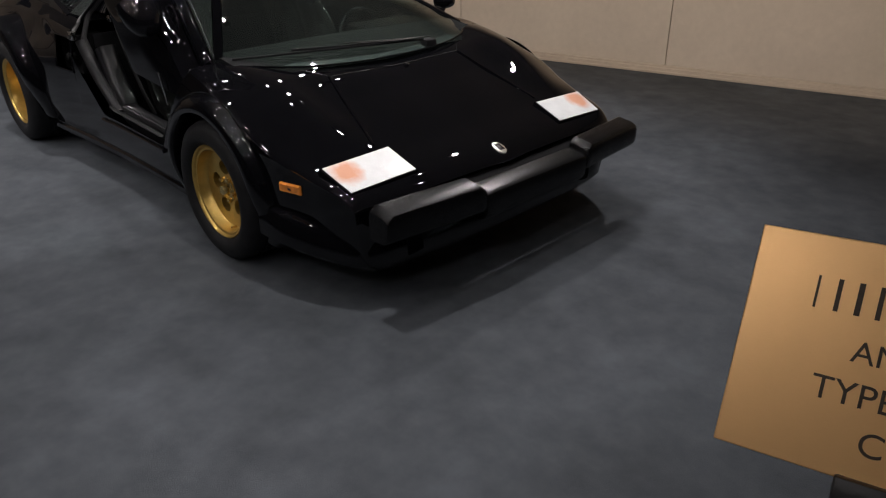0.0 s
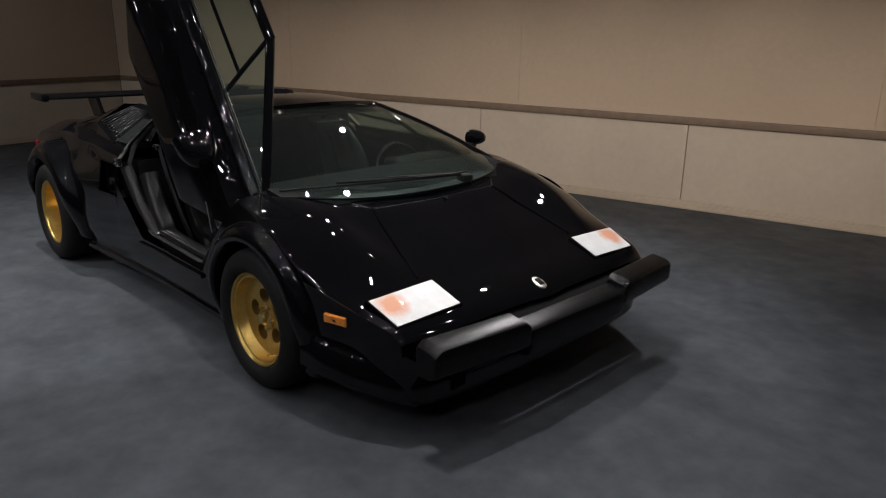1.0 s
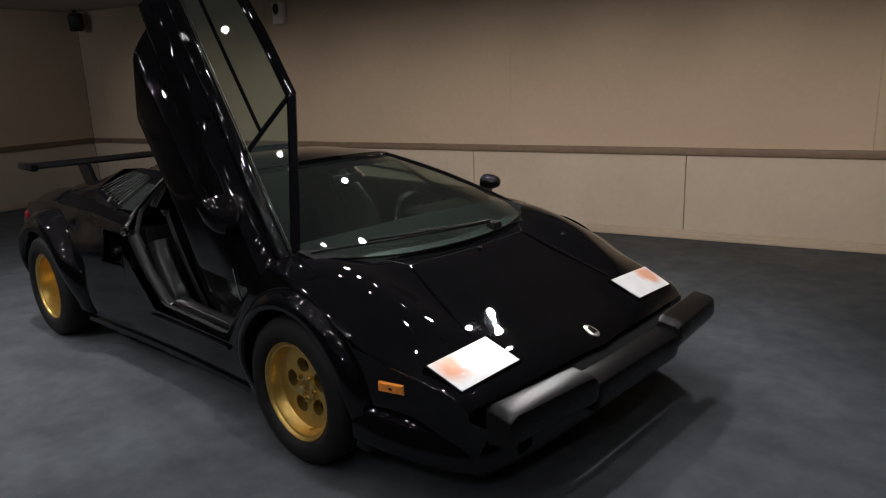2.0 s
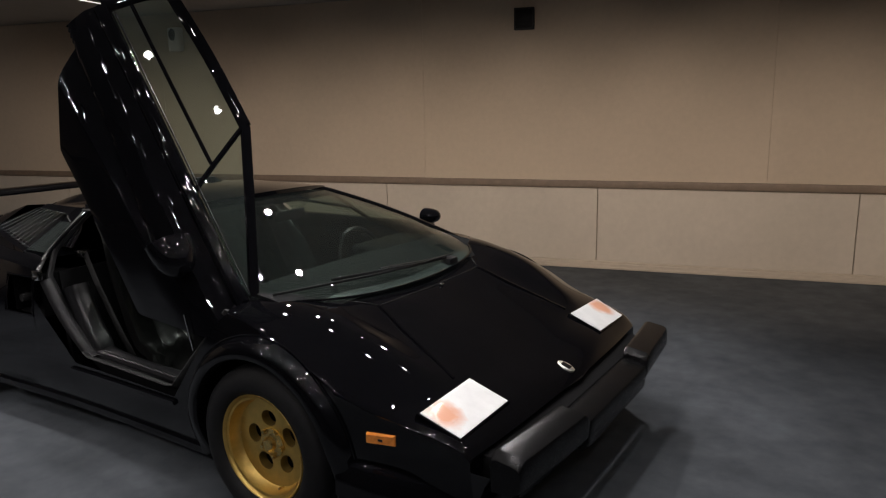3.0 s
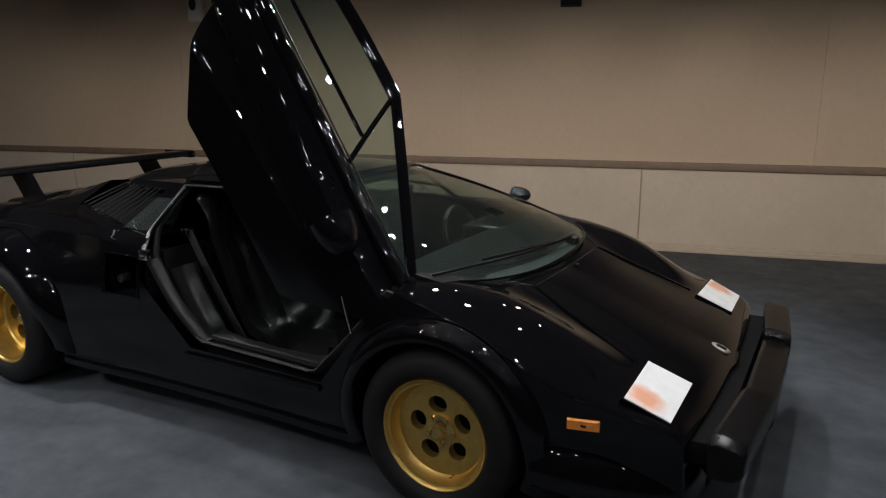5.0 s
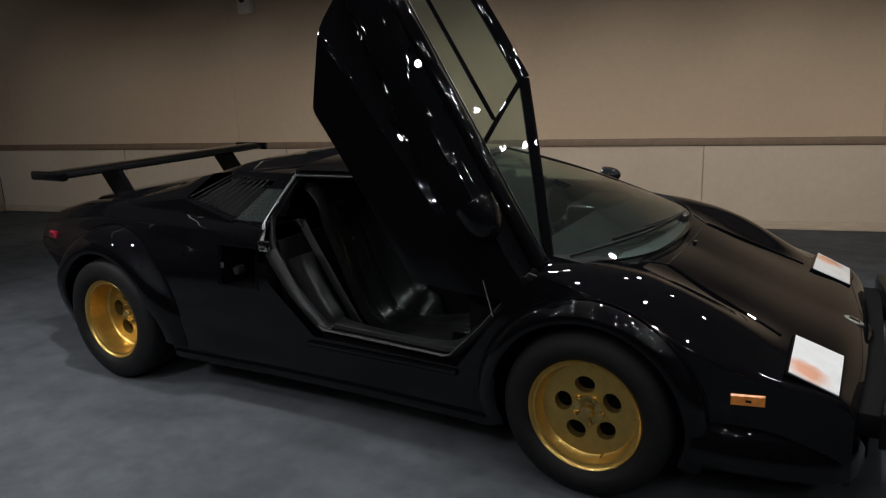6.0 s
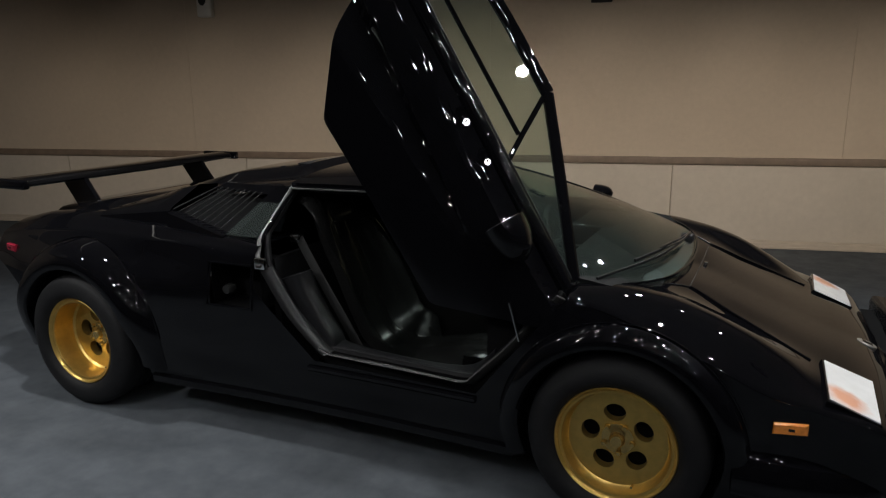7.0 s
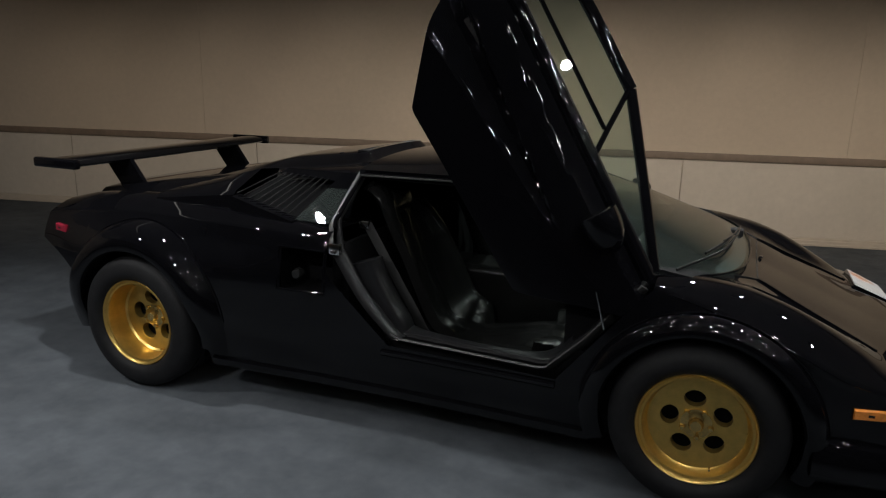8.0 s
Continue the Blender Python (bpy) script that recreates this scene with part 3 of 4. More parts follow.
# grille opening and driving lamps under the bumper
part("front_grille", box(0.80, 0.846, -0.58, 0.58, 0.19, 0.30, 0.01), VOID, car)
for s in (-1, 1):
    part("driving_lamp", box(0.84, 0.86, s * 0.40 - 0.09, s * 0.40 + 0.09, 0.235, 0.30, 0.012), GLASS, car)

# bumper: two raised blocks with a lower bar between, wedge-shaped in section
def bumper_piece(ya, yb, xa, xb, drop, grow=0.0):
    """From ya to yb; xa and xb are the front edge at each end."""
    rows = []
    for f in (0.0, 0.008, 0.03, 0.07, 0.3, 0.5, 0.7, 0.93, 0.97, 0.992, 1.0):
        y, x = ya + (yb - ya) * f, xa + (xb - xa) * f
        end = min(f, 1 - f)
        e = 0.006 * max(0.0, 1 - end / 0.02) ** 2
        cut = grow * max(0.0, 1 - end / 0.07)
        sec = [(-0.105, 0.330), (-0.110, 0.440), (-0.104, 0.458), (-0.090, 0.464), (-0.020, 0.454), (-0.005, 0.446), (0.0, 0.433), (-0.002, 0.362), (-0.010, 0.345), (-0.030, 0.333)]
        rows.append([(x + dx - (e if dx > -0.05 else -e), y, 0.39 + (z - drop - 0.39 - (cut if z > 0.405 else 0.0)) * (1 - e * 6)) for dx, z in sec])
    bm = grid(rows, closed=True)
    bm.verts.ensure_lookup_table()
    bm.faces.new(bm.verts[:10])
    bm.faces.new(bm.verts[-10:])
    return bm


for s in (-1, 1):
    part("bumper_block", bumper_piece(s * 0.318, s * 0.772, 1.008, 0.966, 0.0, 0.020), BUMPER, car, "thick black rubber bumper block", angle=28)
    part("bumper_bracket", box(0.78, 0.89, s * 0.5 - 0.05, s * 0.5 + 0.05, 0.34, 0.40, 0.006), VOID, car)
# added filler that stops lamp light passing between nose and bumper
part("bumper_gap_filler", box(0.70, 0.885, -0.70, 0.70, 0.325, 0.405, 0.008), VOID, car)
part("bumper_bar", bumper_piece(-0.316, 0.316, 1.006, 1.006, 0.038), BUMPER, car, "black rubber centre bumper bar", angle=28)


# ---- lamps in the nose
def lamp_unit(s):
    A, B, C, D = (Vector((0.606, s * 0.773, 0.527)), Vector((0.602, s * 0.457, 0.534)), Vector((0.751, s * 0.448, 0.478)), Vector((0.746, s * 0.754, 0.467)))
    n = (B - A).cross(D - A).normalized()
    if n.z < 0:
        n = -n

    def at(u, v, h=0.0):
        return A * (1 - u) * (1 - v) + B * u * (1 - v) + C * u * v + D * (1 - u) * v + n * h

    def plate(u0, u1, v0, v1, h0, h1, k=3):
        rows = [[at(u0 + (u1 - u0) * i / k, v0 + (v1 - v0) * j / k, h1) for j in range(k + 1)] for i in range(k + 1)]
        P = bmesh.new()
        top = [[P.verts.new(p) for p in r] for r in rows]
        bot = [[P.verts.new(p - n * (h1 - h0)) for p in r] for r in rows]
        for i in range(k):
            for j in range(k):
                P.faces.new((top[i][j], top[i][j + 1], top[i + 1][j + 1], top[i + 1][j]))
        for i in range(k):
            for a in (0, k):
                P.faces.new((top[i][a], top[i + 1][a], bot[i + 1][a], bot[i][a]))
                P.faces.new((top[a][i], top[a][i + 1], bot[a][i + 1], bot[a][i]))
        return P
    frame_part = part("nose_lamp", plate(-0.03, 1.03, -0.04, 1.04, -0.05, 0.003), PAINT, car, "white nose lamp with amber inset in black frame")
    part("lens", plate(0.0, 1.0, 0.0, 1.0, -0.01, 0.006), LENS, frame_part, "clear white lens")
    b = bmesh.new()
    rim_pts = [at(0.205 + 0.180 * math.copysign(abs(math.cos(t)) ** 0.6, math.cos(t)), 0.36 + 0.28 * math.copysign(abs(math.sin(t)) ** 0.6, math.sin(t)), 0.0) for t in (2 * math.pi * i / 24 for i in range(24))]
    cen = at(0.205, 0.36, 0.0)
    grid([[p - n * 0.004 for p in rim_pts], [p + n * 0.0062 for p in rim_pts], [p.lerp(cen, 0.12) + n * 0.0068 for p in rim_pts]], closed=True, bm=b)
    b.verts.ensure_lookup_table()
    b.faces.new(b.verts[-24:])
    part("amber_inset", b, LENS, frame_part, "pale orange indicator inset")


def marker(x0, x1, z, s, mat, name, h=0.036):
    ya, yb = side_y(x0, z), side_y(x1, z)
    rows = []
    for y_off in (-0.01, 0.006, 0.012):
        g = 0.004 if y_off > 0.01 else 0.0
        rows.append([(nose_bend(x0 + g, ya), s * (ya + y_off), z - h / 2 + g), (nose_bend(x1 - g, yb), s * (yb + y_off), z - h / 2 + g),
                     (nose_bend(x1 - g, yb), s * (yb + y_off), z + h / 2 - g), (nose_bend(x0 + g, ya), s * (ya + y_off), z + h / 2 - g)])
    b = grid(rows, closed=True)
    b.verts.ensure_lookup_table()
    b.faces.new(b.verts[-4:])
    m = part(name, b, mat, car, smooth=False)
    xc = nose_bend((x0 + x1) / 2, (ya + yb) / 2)
    part("reflex_bar", box(xc - 0.012, xc + 0.012, s * ((ya + yb) / 2 + 0.0125) - 0.001, s * ((ya + yb) / 2 + 0.0125) + 0.001, z - 0.004, z + 0.004,
                           m=Matrix.Translation((xc, 0, 0)) @ Matrix.Translation((-xc, 0, 0))), MATT, m)
    return m


for s in (-1, 1):
    lamp_unit(s)
    marker(0.478, 0.581, 0.449, s, AMBER, "side_marker")
    marker(-3.05, -2.96, 0.685, s, RED, "rear_marker")

# badge on the nose
bm = turned([(0.0, 0.006), (0.019, 0.006), (0.0235, 0.003), (0.0235, -0.004), (0.0, -0.004)], 24)
m = pose(0.777, 0, 0.4645, 0, 22, 0) @ pose(0, 0, 0, 90, 0, 0) @ Matrix.Diagonal((1.6, 1, 1.15, 1))
bmesh.ops.transform(bm, matrix=m, verts=bm.verts)
badge = part("badge", bm, BADGE, car, "small oval metal badge")
part("badge_field", box(-0.020, 0.020, -0.015, 0.015, 0.005, 0.0068, 0.0008, m=pose(0.777, 0, 0.4645, 0, 22, 0)), BADGE_IN, badge)

# panel edges of the front lid
def on_hood(x, y):
    f = min(1.0, abs(y) / y1(x))
    return Vector((nose_bend(x, y), y, zc(x) * (1 - f) + z1(x) * f + 0.002))


for s in (-1, 1):
    part("lid_edge", sweep([on_hood(x, s * (0.385 + 0.11 * (0.15 - x) / -0.42)) for x in np.linspace(0.15, 0.57, 16)], 0.012, 0.009), PAINT, car)
    part("lid_edge", sweep([on_hood(0.15 - 0.11 * f, s * (0.385 + 0.10 * f)) for f in np.linspace(0, 1, 6)], 0.004, 0.004), SATIN, car)
part("lid_edge", sweep([on_hood(0.15, y) for y in np.linspace(-0.385, 0.385, 15)], 0.004, 0.004), SATIN, car)


# ---- wheels
def wheel(ax, az, R, width, rim, outer, dish, step, hole_r=0.034):
    """Built for the right side, with its outer face towards -y; outer is the lip's plane."""
    holes, hr = 5, 0.093
    w = bmesh.new()
    face_y = dish
    k_in, k_out = 0.052, rim - step
    slope = lambda x, z: face_y - 0.006 * (math.hypot(x, z) - k_in) / (k_out - k_in)
    centres = [(radians(98 + 72 * h), hr * math.cos(radians(98 + 72 * h)), hr * math.sin(radians(98 + 72 * h))) for h in range(holes)]

    def in_hole(x, z):
        """Nearest hole: its number and the distance from its middle, 1 on its edge."""
        best = None
        for h, (a, cx, cz) in enumerate(centres):
            u, v = (x - cx) * math.cos(a) + (z - cz) * math.sin(a), -(x - cx) * math.sin(a) + (z - cz) * math.cos(a)
            d = math.hypot(u / (hole_r * 0.92), v / (hole_r * 1.08))
            if best is None or d < best[1]:
                best = (h, d)
        return best
    steps, rings = 150, 20
    vs = [[w.verts.new((r * math.cos(2 * math.pi * i / steps), 0, r * math.sin(2 * math.pi * i / steps))) for i in range(steps)]
          for r in np.linspace(k_in, k_out, rings)]
    for i in range(rings - 1):
        for j in range(steps):
            q = (vs[i][j], vs[i][(j + 1) % steps], vs[i + 1][(j + 1) % steps], vs[i + 1][j])
            if not all(in_hole(v.co.x, v.co.z)[1] < 1.0 for v in q):
                w.faces.new(q)
    for v in list(w.verts):
        if not v.link_faces:
            w.verts.remove(v)
            continue
        h, d = in_hole(v.co.x, v.co.z)
        if d < 1.0:
            cx, cz = centres[h][1:]
            v.co.x, v.co.z = cx + (v.co.x - cx) / max(d, 0.05), cz + (v.co.z - cz) / max(d, 0.05)
    for v in w.verts:
        v.co.y = slope(v.co.x, v.co.z)
    hole_rings = []
    for a, cx, cz in centres:
        ring = []
        for i in range(18):
            t = 2 * math.pi * i / 18
            u, v = hole_r * 0.92 * math.cos(t), hole_r * 1.08 * math.sin(t)
            ring.append(Vector((cx + u * math.cos(a) - v * math.sin(a), 0, cz + u * math.sin(a) + v * math.cos(a))))
        hole_rings.append(ring)
    sleeves = []
    for ring in hole_rings:
        a = [(c.x, slope(c.x, c.z), c.z) for c in ring]
        mid = [(c.x, slope(c.x, c.z) + 0.004, c.z) for c in ring]
        b = [(c.x, slope(c.x, c.z) + 0.035, c.z) for c in ring]
        sleeves.append(grid([a, mid, b], closed=True))
    fy = slope(k_out, 0)
    turned([(k_out, fy), (k_out + 0.3 * step, fy - 0.008), (rim - 0.013, 0.016), (rim - 0.011, 0.010), (rim - 0.002, 0.008), (rim + 0.001, 0.000), (rim + 0.008, -0.004),
            (rim + 0.013, 0.003), (rim + 0.006, 0.014), (rim + 0.004, width)], 64, bm=w)
    rimob = part("wheel", w, GOLD, car, "gold cast wheel with five round holes", angle=40)
    for sleeve in sleeves:
        part("hole_sleeve", sleeve, GOLD, rimob)
    # tyre
    prof = [(rim + 0.004, 0.020), (rim + 0.012, -0.002), (rim + 0.03, -0.020), (rim + 0.055, -0.026), (R - 0.03, -0.016), (R - 0.012, -0.004), (R - 0.003, 0.016), (R, 0.035)]
    groove = []
    for g in (0.30, 0.5, 0.70):
        y = width * g
        groove += [(R, y - 0.008), (R - 0.007, y - 0.006), (R - 0.007, y + 0.006), (R, y + 0.008)]
    prof += groove + [(R, width - 0.03), (R - 0.012, width), (rim + 0.03, width + 0.02), (rim + 0.004, width)]
    part("tyre", turned(prof, 72), TYRE, rimob, "black tyre")
    cap = turned([(0, -0.020), (0.019, -0.020), (0.024, -0.014), (0.027, 0.0), (0.036, 0.004), (0.054, 0.006), (0.054, 0.03), (0, 0.03)], 28)
    part("hub_cap", cap, GOLD_HUB, rimob).location = (0, face_y - 0.012, 0)
    for h in range(5):
        a = radians(98 + 36 + 72 * h)
        nut = turned([(0, -0.014), (0.007, -0.014), (0.010, -0.008), (0.0105, 0.004), (0, 0.004)], 12)
        part("lug_nut", nut, GOLD_HUB, rimob).location = (0.050 * math.cos(a), face_y - 0.004, 0.050 * math.sin(a))
    part("brake_disc", turned([(0.03, face_y + 0.05), (0.14, face_y + 0.05), (0.14, face_y + 0.07), (0.03, face_y + 0.07)], 32), VOID, rimob)
    part("valve", sweep([(rim * 0.62 * 0.5, face_y - 0.02, -rim * 0.78), (rim * 0.62 * 0.5, face_y - 0.045, -rim * 0.76)], 0.008), GOLD_HUB, rimob)
    rimob.location = (ax, -outer, az)
    return rimob


front = wheel(0.0, 0.303, 0.303, 0.205, 0.192, 0.898, 0.058, 0.026)
rear = wheel(REAR, 0.313, 0.313, 0.320, 0.194, 0.958, 0.118, 0.028, 0.038)
for w in (front, rear):
    c = copy_thing(w, Matrix.Translation((w.location.x, -w.location.y, w.location.z)) @ Matrix.Rotation(math.pi, 4, "Z"))


# ---- greenhouse
def screen_low(y):
    a = abs(y) / 0.74
    return Vector((0.122 - 0.11 * a**2 - 0.205 * a**5, y, 0.748 + 0.034 * a**2))


def screen_top(y):
    a = abs(y) / 0.74
    return Vector((-0.80 - 0.13 * a**2, y * 0.70, 1.066 - 0.030 * a**2))


rows = []
for i in range(13):
    f = i / 12
    row = []
    for j in range(29):
        y = -0.74 + 1.48 * j / 28
        a, b = screen_low(y), screen_top(y)
        p = a.lerp(b, f)
        p.z += 0.018 * math.sin(math.pi * f)
        row.append(p)
    rows.append(row)
part("windscreen", slab(rows, 0.005), SCREEN, car, "raked tinted windscreen")
part("screen_seal", sweep([screen_low(-0.74 + 1.48 * j / 40) + Vector((0, 0, 0.004)) for j in range(41)], 0.010, 0.008), PAINT, car)
for s in (-1, 1):
    line = [r[0] if s < 0 else r[-1] for r in rows]
    part("windscreen_pillar", sweep([Vector(p) + Vector((0, s * 0.008, -0.004)) for p in line], 0.034, 0.028), PAINT, car)

# roof
rows = []
for i in range(15):
    f = i / 14
    row = []
    for j in range(21):
        v = -1 + 2 * j / 20
        a = screen_top(0.74 * v)
        bx = -1.50 + 0.02 * v * v
        x = a.x + (bx - a.x) * f
        half = 0.518 + (green_y(-1.47, 1.045) - 0.518) * f
        z = 1.068 - 0.030 * v**2 - 0.006 * abs(v) ** 8 + 0.010 * math.sin(math.pi * f) * (1 - v * v)
        row.append((x, v * half, z))
    rows.append(row)
part("roof", slab(rows, -0.02), PAINT, car, "glossy black roof panel")
for s in (-1, 1):
    pts = [(x, s * (green_y(x, 1.030) + 0.002), 1.030) for x in np.linspace(-0.94, -1.46, 8)]
    part("roof_rail", sweep(pts, 0.024, 0.022), PAINT, car)
part("drip_strip", sweep([(x, -(green_y(x, 1.030) + 0.016), 1.032) for x in np.linspace(-0.94, -1.46, 8)], 0.006, 0.008), STEEL, car)


# rear posts, quarter windows, louvred panels, air boxes
def rear_quarter(s):
    top_f, bot_f = Vector((-1.485, s * 0.562, 1.034)), Vector((-1.505, s * 0.775, 0.845))
    part("rear_post", sweep([top_f, top_f.lerp(bot_f, 0.5), top_f.lerp(bot_f, 0.94), bot_f + Vector((0.004, s * 0.01, -0.008)), (-1.462, s * 0.855, 0.775)], 0.020, 0.018), STEEL if s < 0 else PAINT, car, "satin metal door post")
    g0, g1 = Vector((-1.56, s * 0.575, 1.032)), Vector((-1.69, s * 0.775, 0.846))
    rows = [[top_f.lerp(bot_f, k / 6) + Vector((-0.015, 0, 0)), top_f.lerp(bot_f, k / 6).lerp(g0.lerp(g1, k / 6), 0.5), g0.lerp(g1, k / 6)] for k in range(2, 7)]
    part("quarter_window", slab(rows, 0.004), GLASS, car)
    rows = [[top_f.lerp(bot_f, k / 6), top_f.lerp(bot_f, k / 6).lerp(g0.lerp(g1, k / 6), 0.5), g0.lerp(g1, k / 6)] for k in range(0, 3)]
    part("quarter_panel", slab(rows, 0.006), PAINT, car)
    e0, e1 = Vector((-1.86, s * 0.556, 1.030)), Vector((-2.03, s * 0.738, 0.920))
    # dark backing, set in
    back = [[p + Vector((0, -s * 0.05, -0.015)) for p in (a, a.lerp(b, 0.5), b)] for a, b in
            ((g0.lerp(g1, k / 4), e0.lerp(e1, k / 4)) for k in range(5))]
    part("louvre_backing", slab(back, 0.004), VOID, car)
    rows = [[g0.lerp(g1, k), g0.lerp(g1, k).lerp(e0.lerp(e1, k), 0.5), e0.lerp(e1, k)] for k in (0.0, 0.09, 0.18)]
    part("rear_panel", slab(rows, 0.006), PAINT, car)
    n = Vector((-0.3, s * 0.6, 0.7)).normalized()
    for k in range(9):
        f = 0.12 + 0.86 * k / 8
        a, b = g0.lerp(e0, f), g1.lerp(e1, f)
        part("louvre", sweep([a.lerp(b, 0.16) + n * 0.003, b.lerp(a, 0.04) + n * 0.003], 0.0045, 0.006, up=n), SATIN, car)
    # shoulder under the louvres
    rows = [[g1.lerp(e1, k / 6) + Vector((0, -s * 0.02, 0.0)), g1.lerp(e1, k / 6) + Vector((0, s * 0.015, -0.01)),
             Vector((g1.lerp(e1, k / 6).x, s * (y2(g1.lerp(e1, k / 6).x) + 0.055), 0.80))] for k in range(7)]
    part("air_box_sill", slab(rows, 0.004), PAINT, car)
    # air box behind
    rows = []
    for k in range(9):
        f = k / 8
        x = -2.03 - 0.46 * f
        zt, zi = 0.93 - 0.055 * f, 1.02 - 0.13 * f
        o = 0.745 - 0.01 * f
        rows.append([(x, s * 0.50, 0.80), (x + 0.10 * (1 - f), s * 0.535, zi), (x + 0.05 * (1 - f), s * 0.60, zi + 0.002), (x, s * (o - 0.02), zt + 0.004), (x, s * o, zt - 0.012), (x, s * (o + 0.012), 0.82)])
    part("air_box", grid(rows), PAINT, car)
    # end face
    e = rows[-1]
    b = bmesh.new()
    b.faces.new([b.verts.new(p) for p in e])
    part("air_box_end", b, PAINT, car)


for s in (-1, 1):
    rear_quarter(s)

# engine lid with raised hump, falling towards the tail
rows = []
for i in range(31):
    f = i / 30
    x = -1.49 - 1.62 * f
    base = 1.055 - 0.235 * f ** 0.85 + 0.02 * math.sin(math.pi * f)
    row = []
    for j in range(25):
        v = -1 + 2 * j / 24
        y = v * (0.57 - 0.02 * f)
        hump = 0.0
        if -2.35 < x < -1.54:
            g = min(1.0, (-1.54 - x) / 0.05)
            hump = 0.050 * g * min(1.0, (x + 2.35) / 0.35) * (1 / (1 + math.exp((abs(y) - 0.36) * 60)))
        row.append((x, y, base - 0.022 * v * v - 0.05 * max(0, abs(v) - 0.85) / 0.15 * (0.3 + f) + hump))
    rows.append(row)
part("engine_lid", slab(rows, -0.02), PAINT, car, "glossy black engine cover with raised hump")
for s in (-1, 1):
    rows2 = [[rows[i][0 if s < 0 else -1], (rows[i][0][0], s * 0.60, 0.5 * rows[i][0][2] + 0.5 * 0.85), (rows[i][0][0], s * 0.66, 0.85 if rows[i][0][0] > -2.8 else 0.80)] for i in range(31)]
    part("engine_bay_side", grid(rows2), PAINT, car)
for k in range(6):
    x = -1.62 - 0.10 * k
    part("lid_slat", box(x - 0.03, x + 0.03, -0.30, 0.30, 1.092 - 0.019 * k, 1.100 - 0.019 * k, 0.003), MATT, car)


# rear wing
def wing():
    sec = [(-0.0, 0.000), (-0.03, 0.018), (-0.12, 0.026), (-0.23, 0.018), (-0.265, 0.006), (-0.23, -0.006), (-0.10, -0.016), (-0.02, -0.012)]
    rows = []
    for k in range(25):
        y = -0.74 + 1.48 * k / 24
        back = 0.02 * (1 - (y / 0.77) ** 2)
        rows.append([(-2.955 + x + back, y, 0.985 + z) for x, z in sec])
    bm = grid(rows, closed=True)
    blade = part("wing", bm, PAINT, car, "black rear wing on two struts")
    for s in (-1, 1):
        part("wing_end", box(-3.235, -2.95, s * 0.765 - 0.022, s * 0.765 + 0.022, 0.963, 1.012, 0.012, seg=3), PAINT, blade)
        rows = []
        for f in np.linspace(0, 1, 5):
            z = 0.84 + 0.145 * f
            x0, x1 = -2.84 - 0.11 * f, -3.02 - 0.11 * f
            y = s * 0.43
            rows.append([(x0, y - 0.014, z), (x0 + 0.012, y, z), (x0, y + 0.014, z), (x1, y + 0.012, z), (x1 - 0.01, y, z), (x1, y - 0.012, z)])
        part("wing_strut", grid(rows, closed=True), PAINT, blade, angle=30)


wing()

# tail: lamps and rear bumper face, mostly out of sight
part("tail_panel", box(-3.20, -3.155, -0.72, 0.72, 0.60, 0.74, 0.02), MATT, car)
for s in (-1, 1):
    part("tail_lamp", box(-3.215, -3.20, s * 0.5 - 0.16, s * 0.5 + 0.16, 0.62, 0.72, 0.01), RED, car)
part("rear_valance", box(-3.08, -2.78, -0.62, 0.62, 0.30, 0.62, 0.04, seg=3), PAINT, car)

# side scoops
for s in (-1, 1):
    b = box(-1.72, -1.46, 0.70, 0.845, 0.56, 0.76)
    bmesh.ops.delete(b, geom=[f for f in b.faces if f.normal.y > 0.9], context="FACES")
    if s < 0:
        bmesh.ops.transform(b, matrix=Matrix.Diagonal((1, -1, 1, 1)), verts=b.verts)
    scoop = part("side_scoop", b, VOID, car, "dark side air scoop")
    edge = [(-1.705, 0.573), (-1.705, 0.748), (-1.482, 0.748), (-1.482, 0.573)]
    part("scoop_frame", sweep([(x, s * (side_y(x, z) + 0.001), z) for x, z in edge], 0.012, 0.012, up=(0, 1, 0), closed=True), PAINT, scoop)
    cap = turned([(0, -0.010), (0.018, -0.009), (0.023, 0.0), (0.023, 0.03), (0, 0.03)], 24)
    if s > 0:
        bmesh.ops.transform(cap, matrix=Matrix.Rotation(math.pi, 4, "Z"), verts=cap.verts)
    part("fuel_cap", cap, SATIN, scoop, "round grey filler cap").location = (-1.64, s * 0.845, 0.628)

# sill steps
for s in (-1, 1):
    part("sill_step", sweep([(x, s * (side_y(x, 0.36) + 0.004), 0.362) for x in np.linspace(-0.50, -1.22, 12)], 0.020, 0.024), PAINT, car)
    part("rocker", sweep([(x, s * (side_y(x, 0.2) - 0.012), 0.172) for x in np.linspace(-0.37, -2.08, 14)], 0.04, 0.05), PAINT, car)


# ---- door opening on the right side: trim, inner sill
opening = [(-1.48, -0.575, 1.016), (-1.483, -0.70, 0.92), (-1.497, -0.765, 0.855), (-1.487, -0.79, 0.828), (-1.440, -0.848, 0.735), (-1.335, -0.835, 0.56),
           (-1.205, -0.818, 0.420), (-1.165, -0.814, 0.402), (-0.80, -0.825, 0.399), (-0.58, -0.835, 0.398), (-0.535, -0.835, 0.405), (-0.40, -0.838, 0.54), (-0.22, -0.800, 0.755)]
opening = [Vector(p) for p in opening]
part("door_opening_trim", sweep(opening[:4], 0.022, 0.014, up=(0.1, 1, -0.4)), PAINT, car, "black trim behind the door opening")
part("sill_trim", sweep(opening[6:], 0.055, 0.013, up=(0.1, 0.5, 1.0)), STEEL, car, "grey metal sill strip of the door opening")
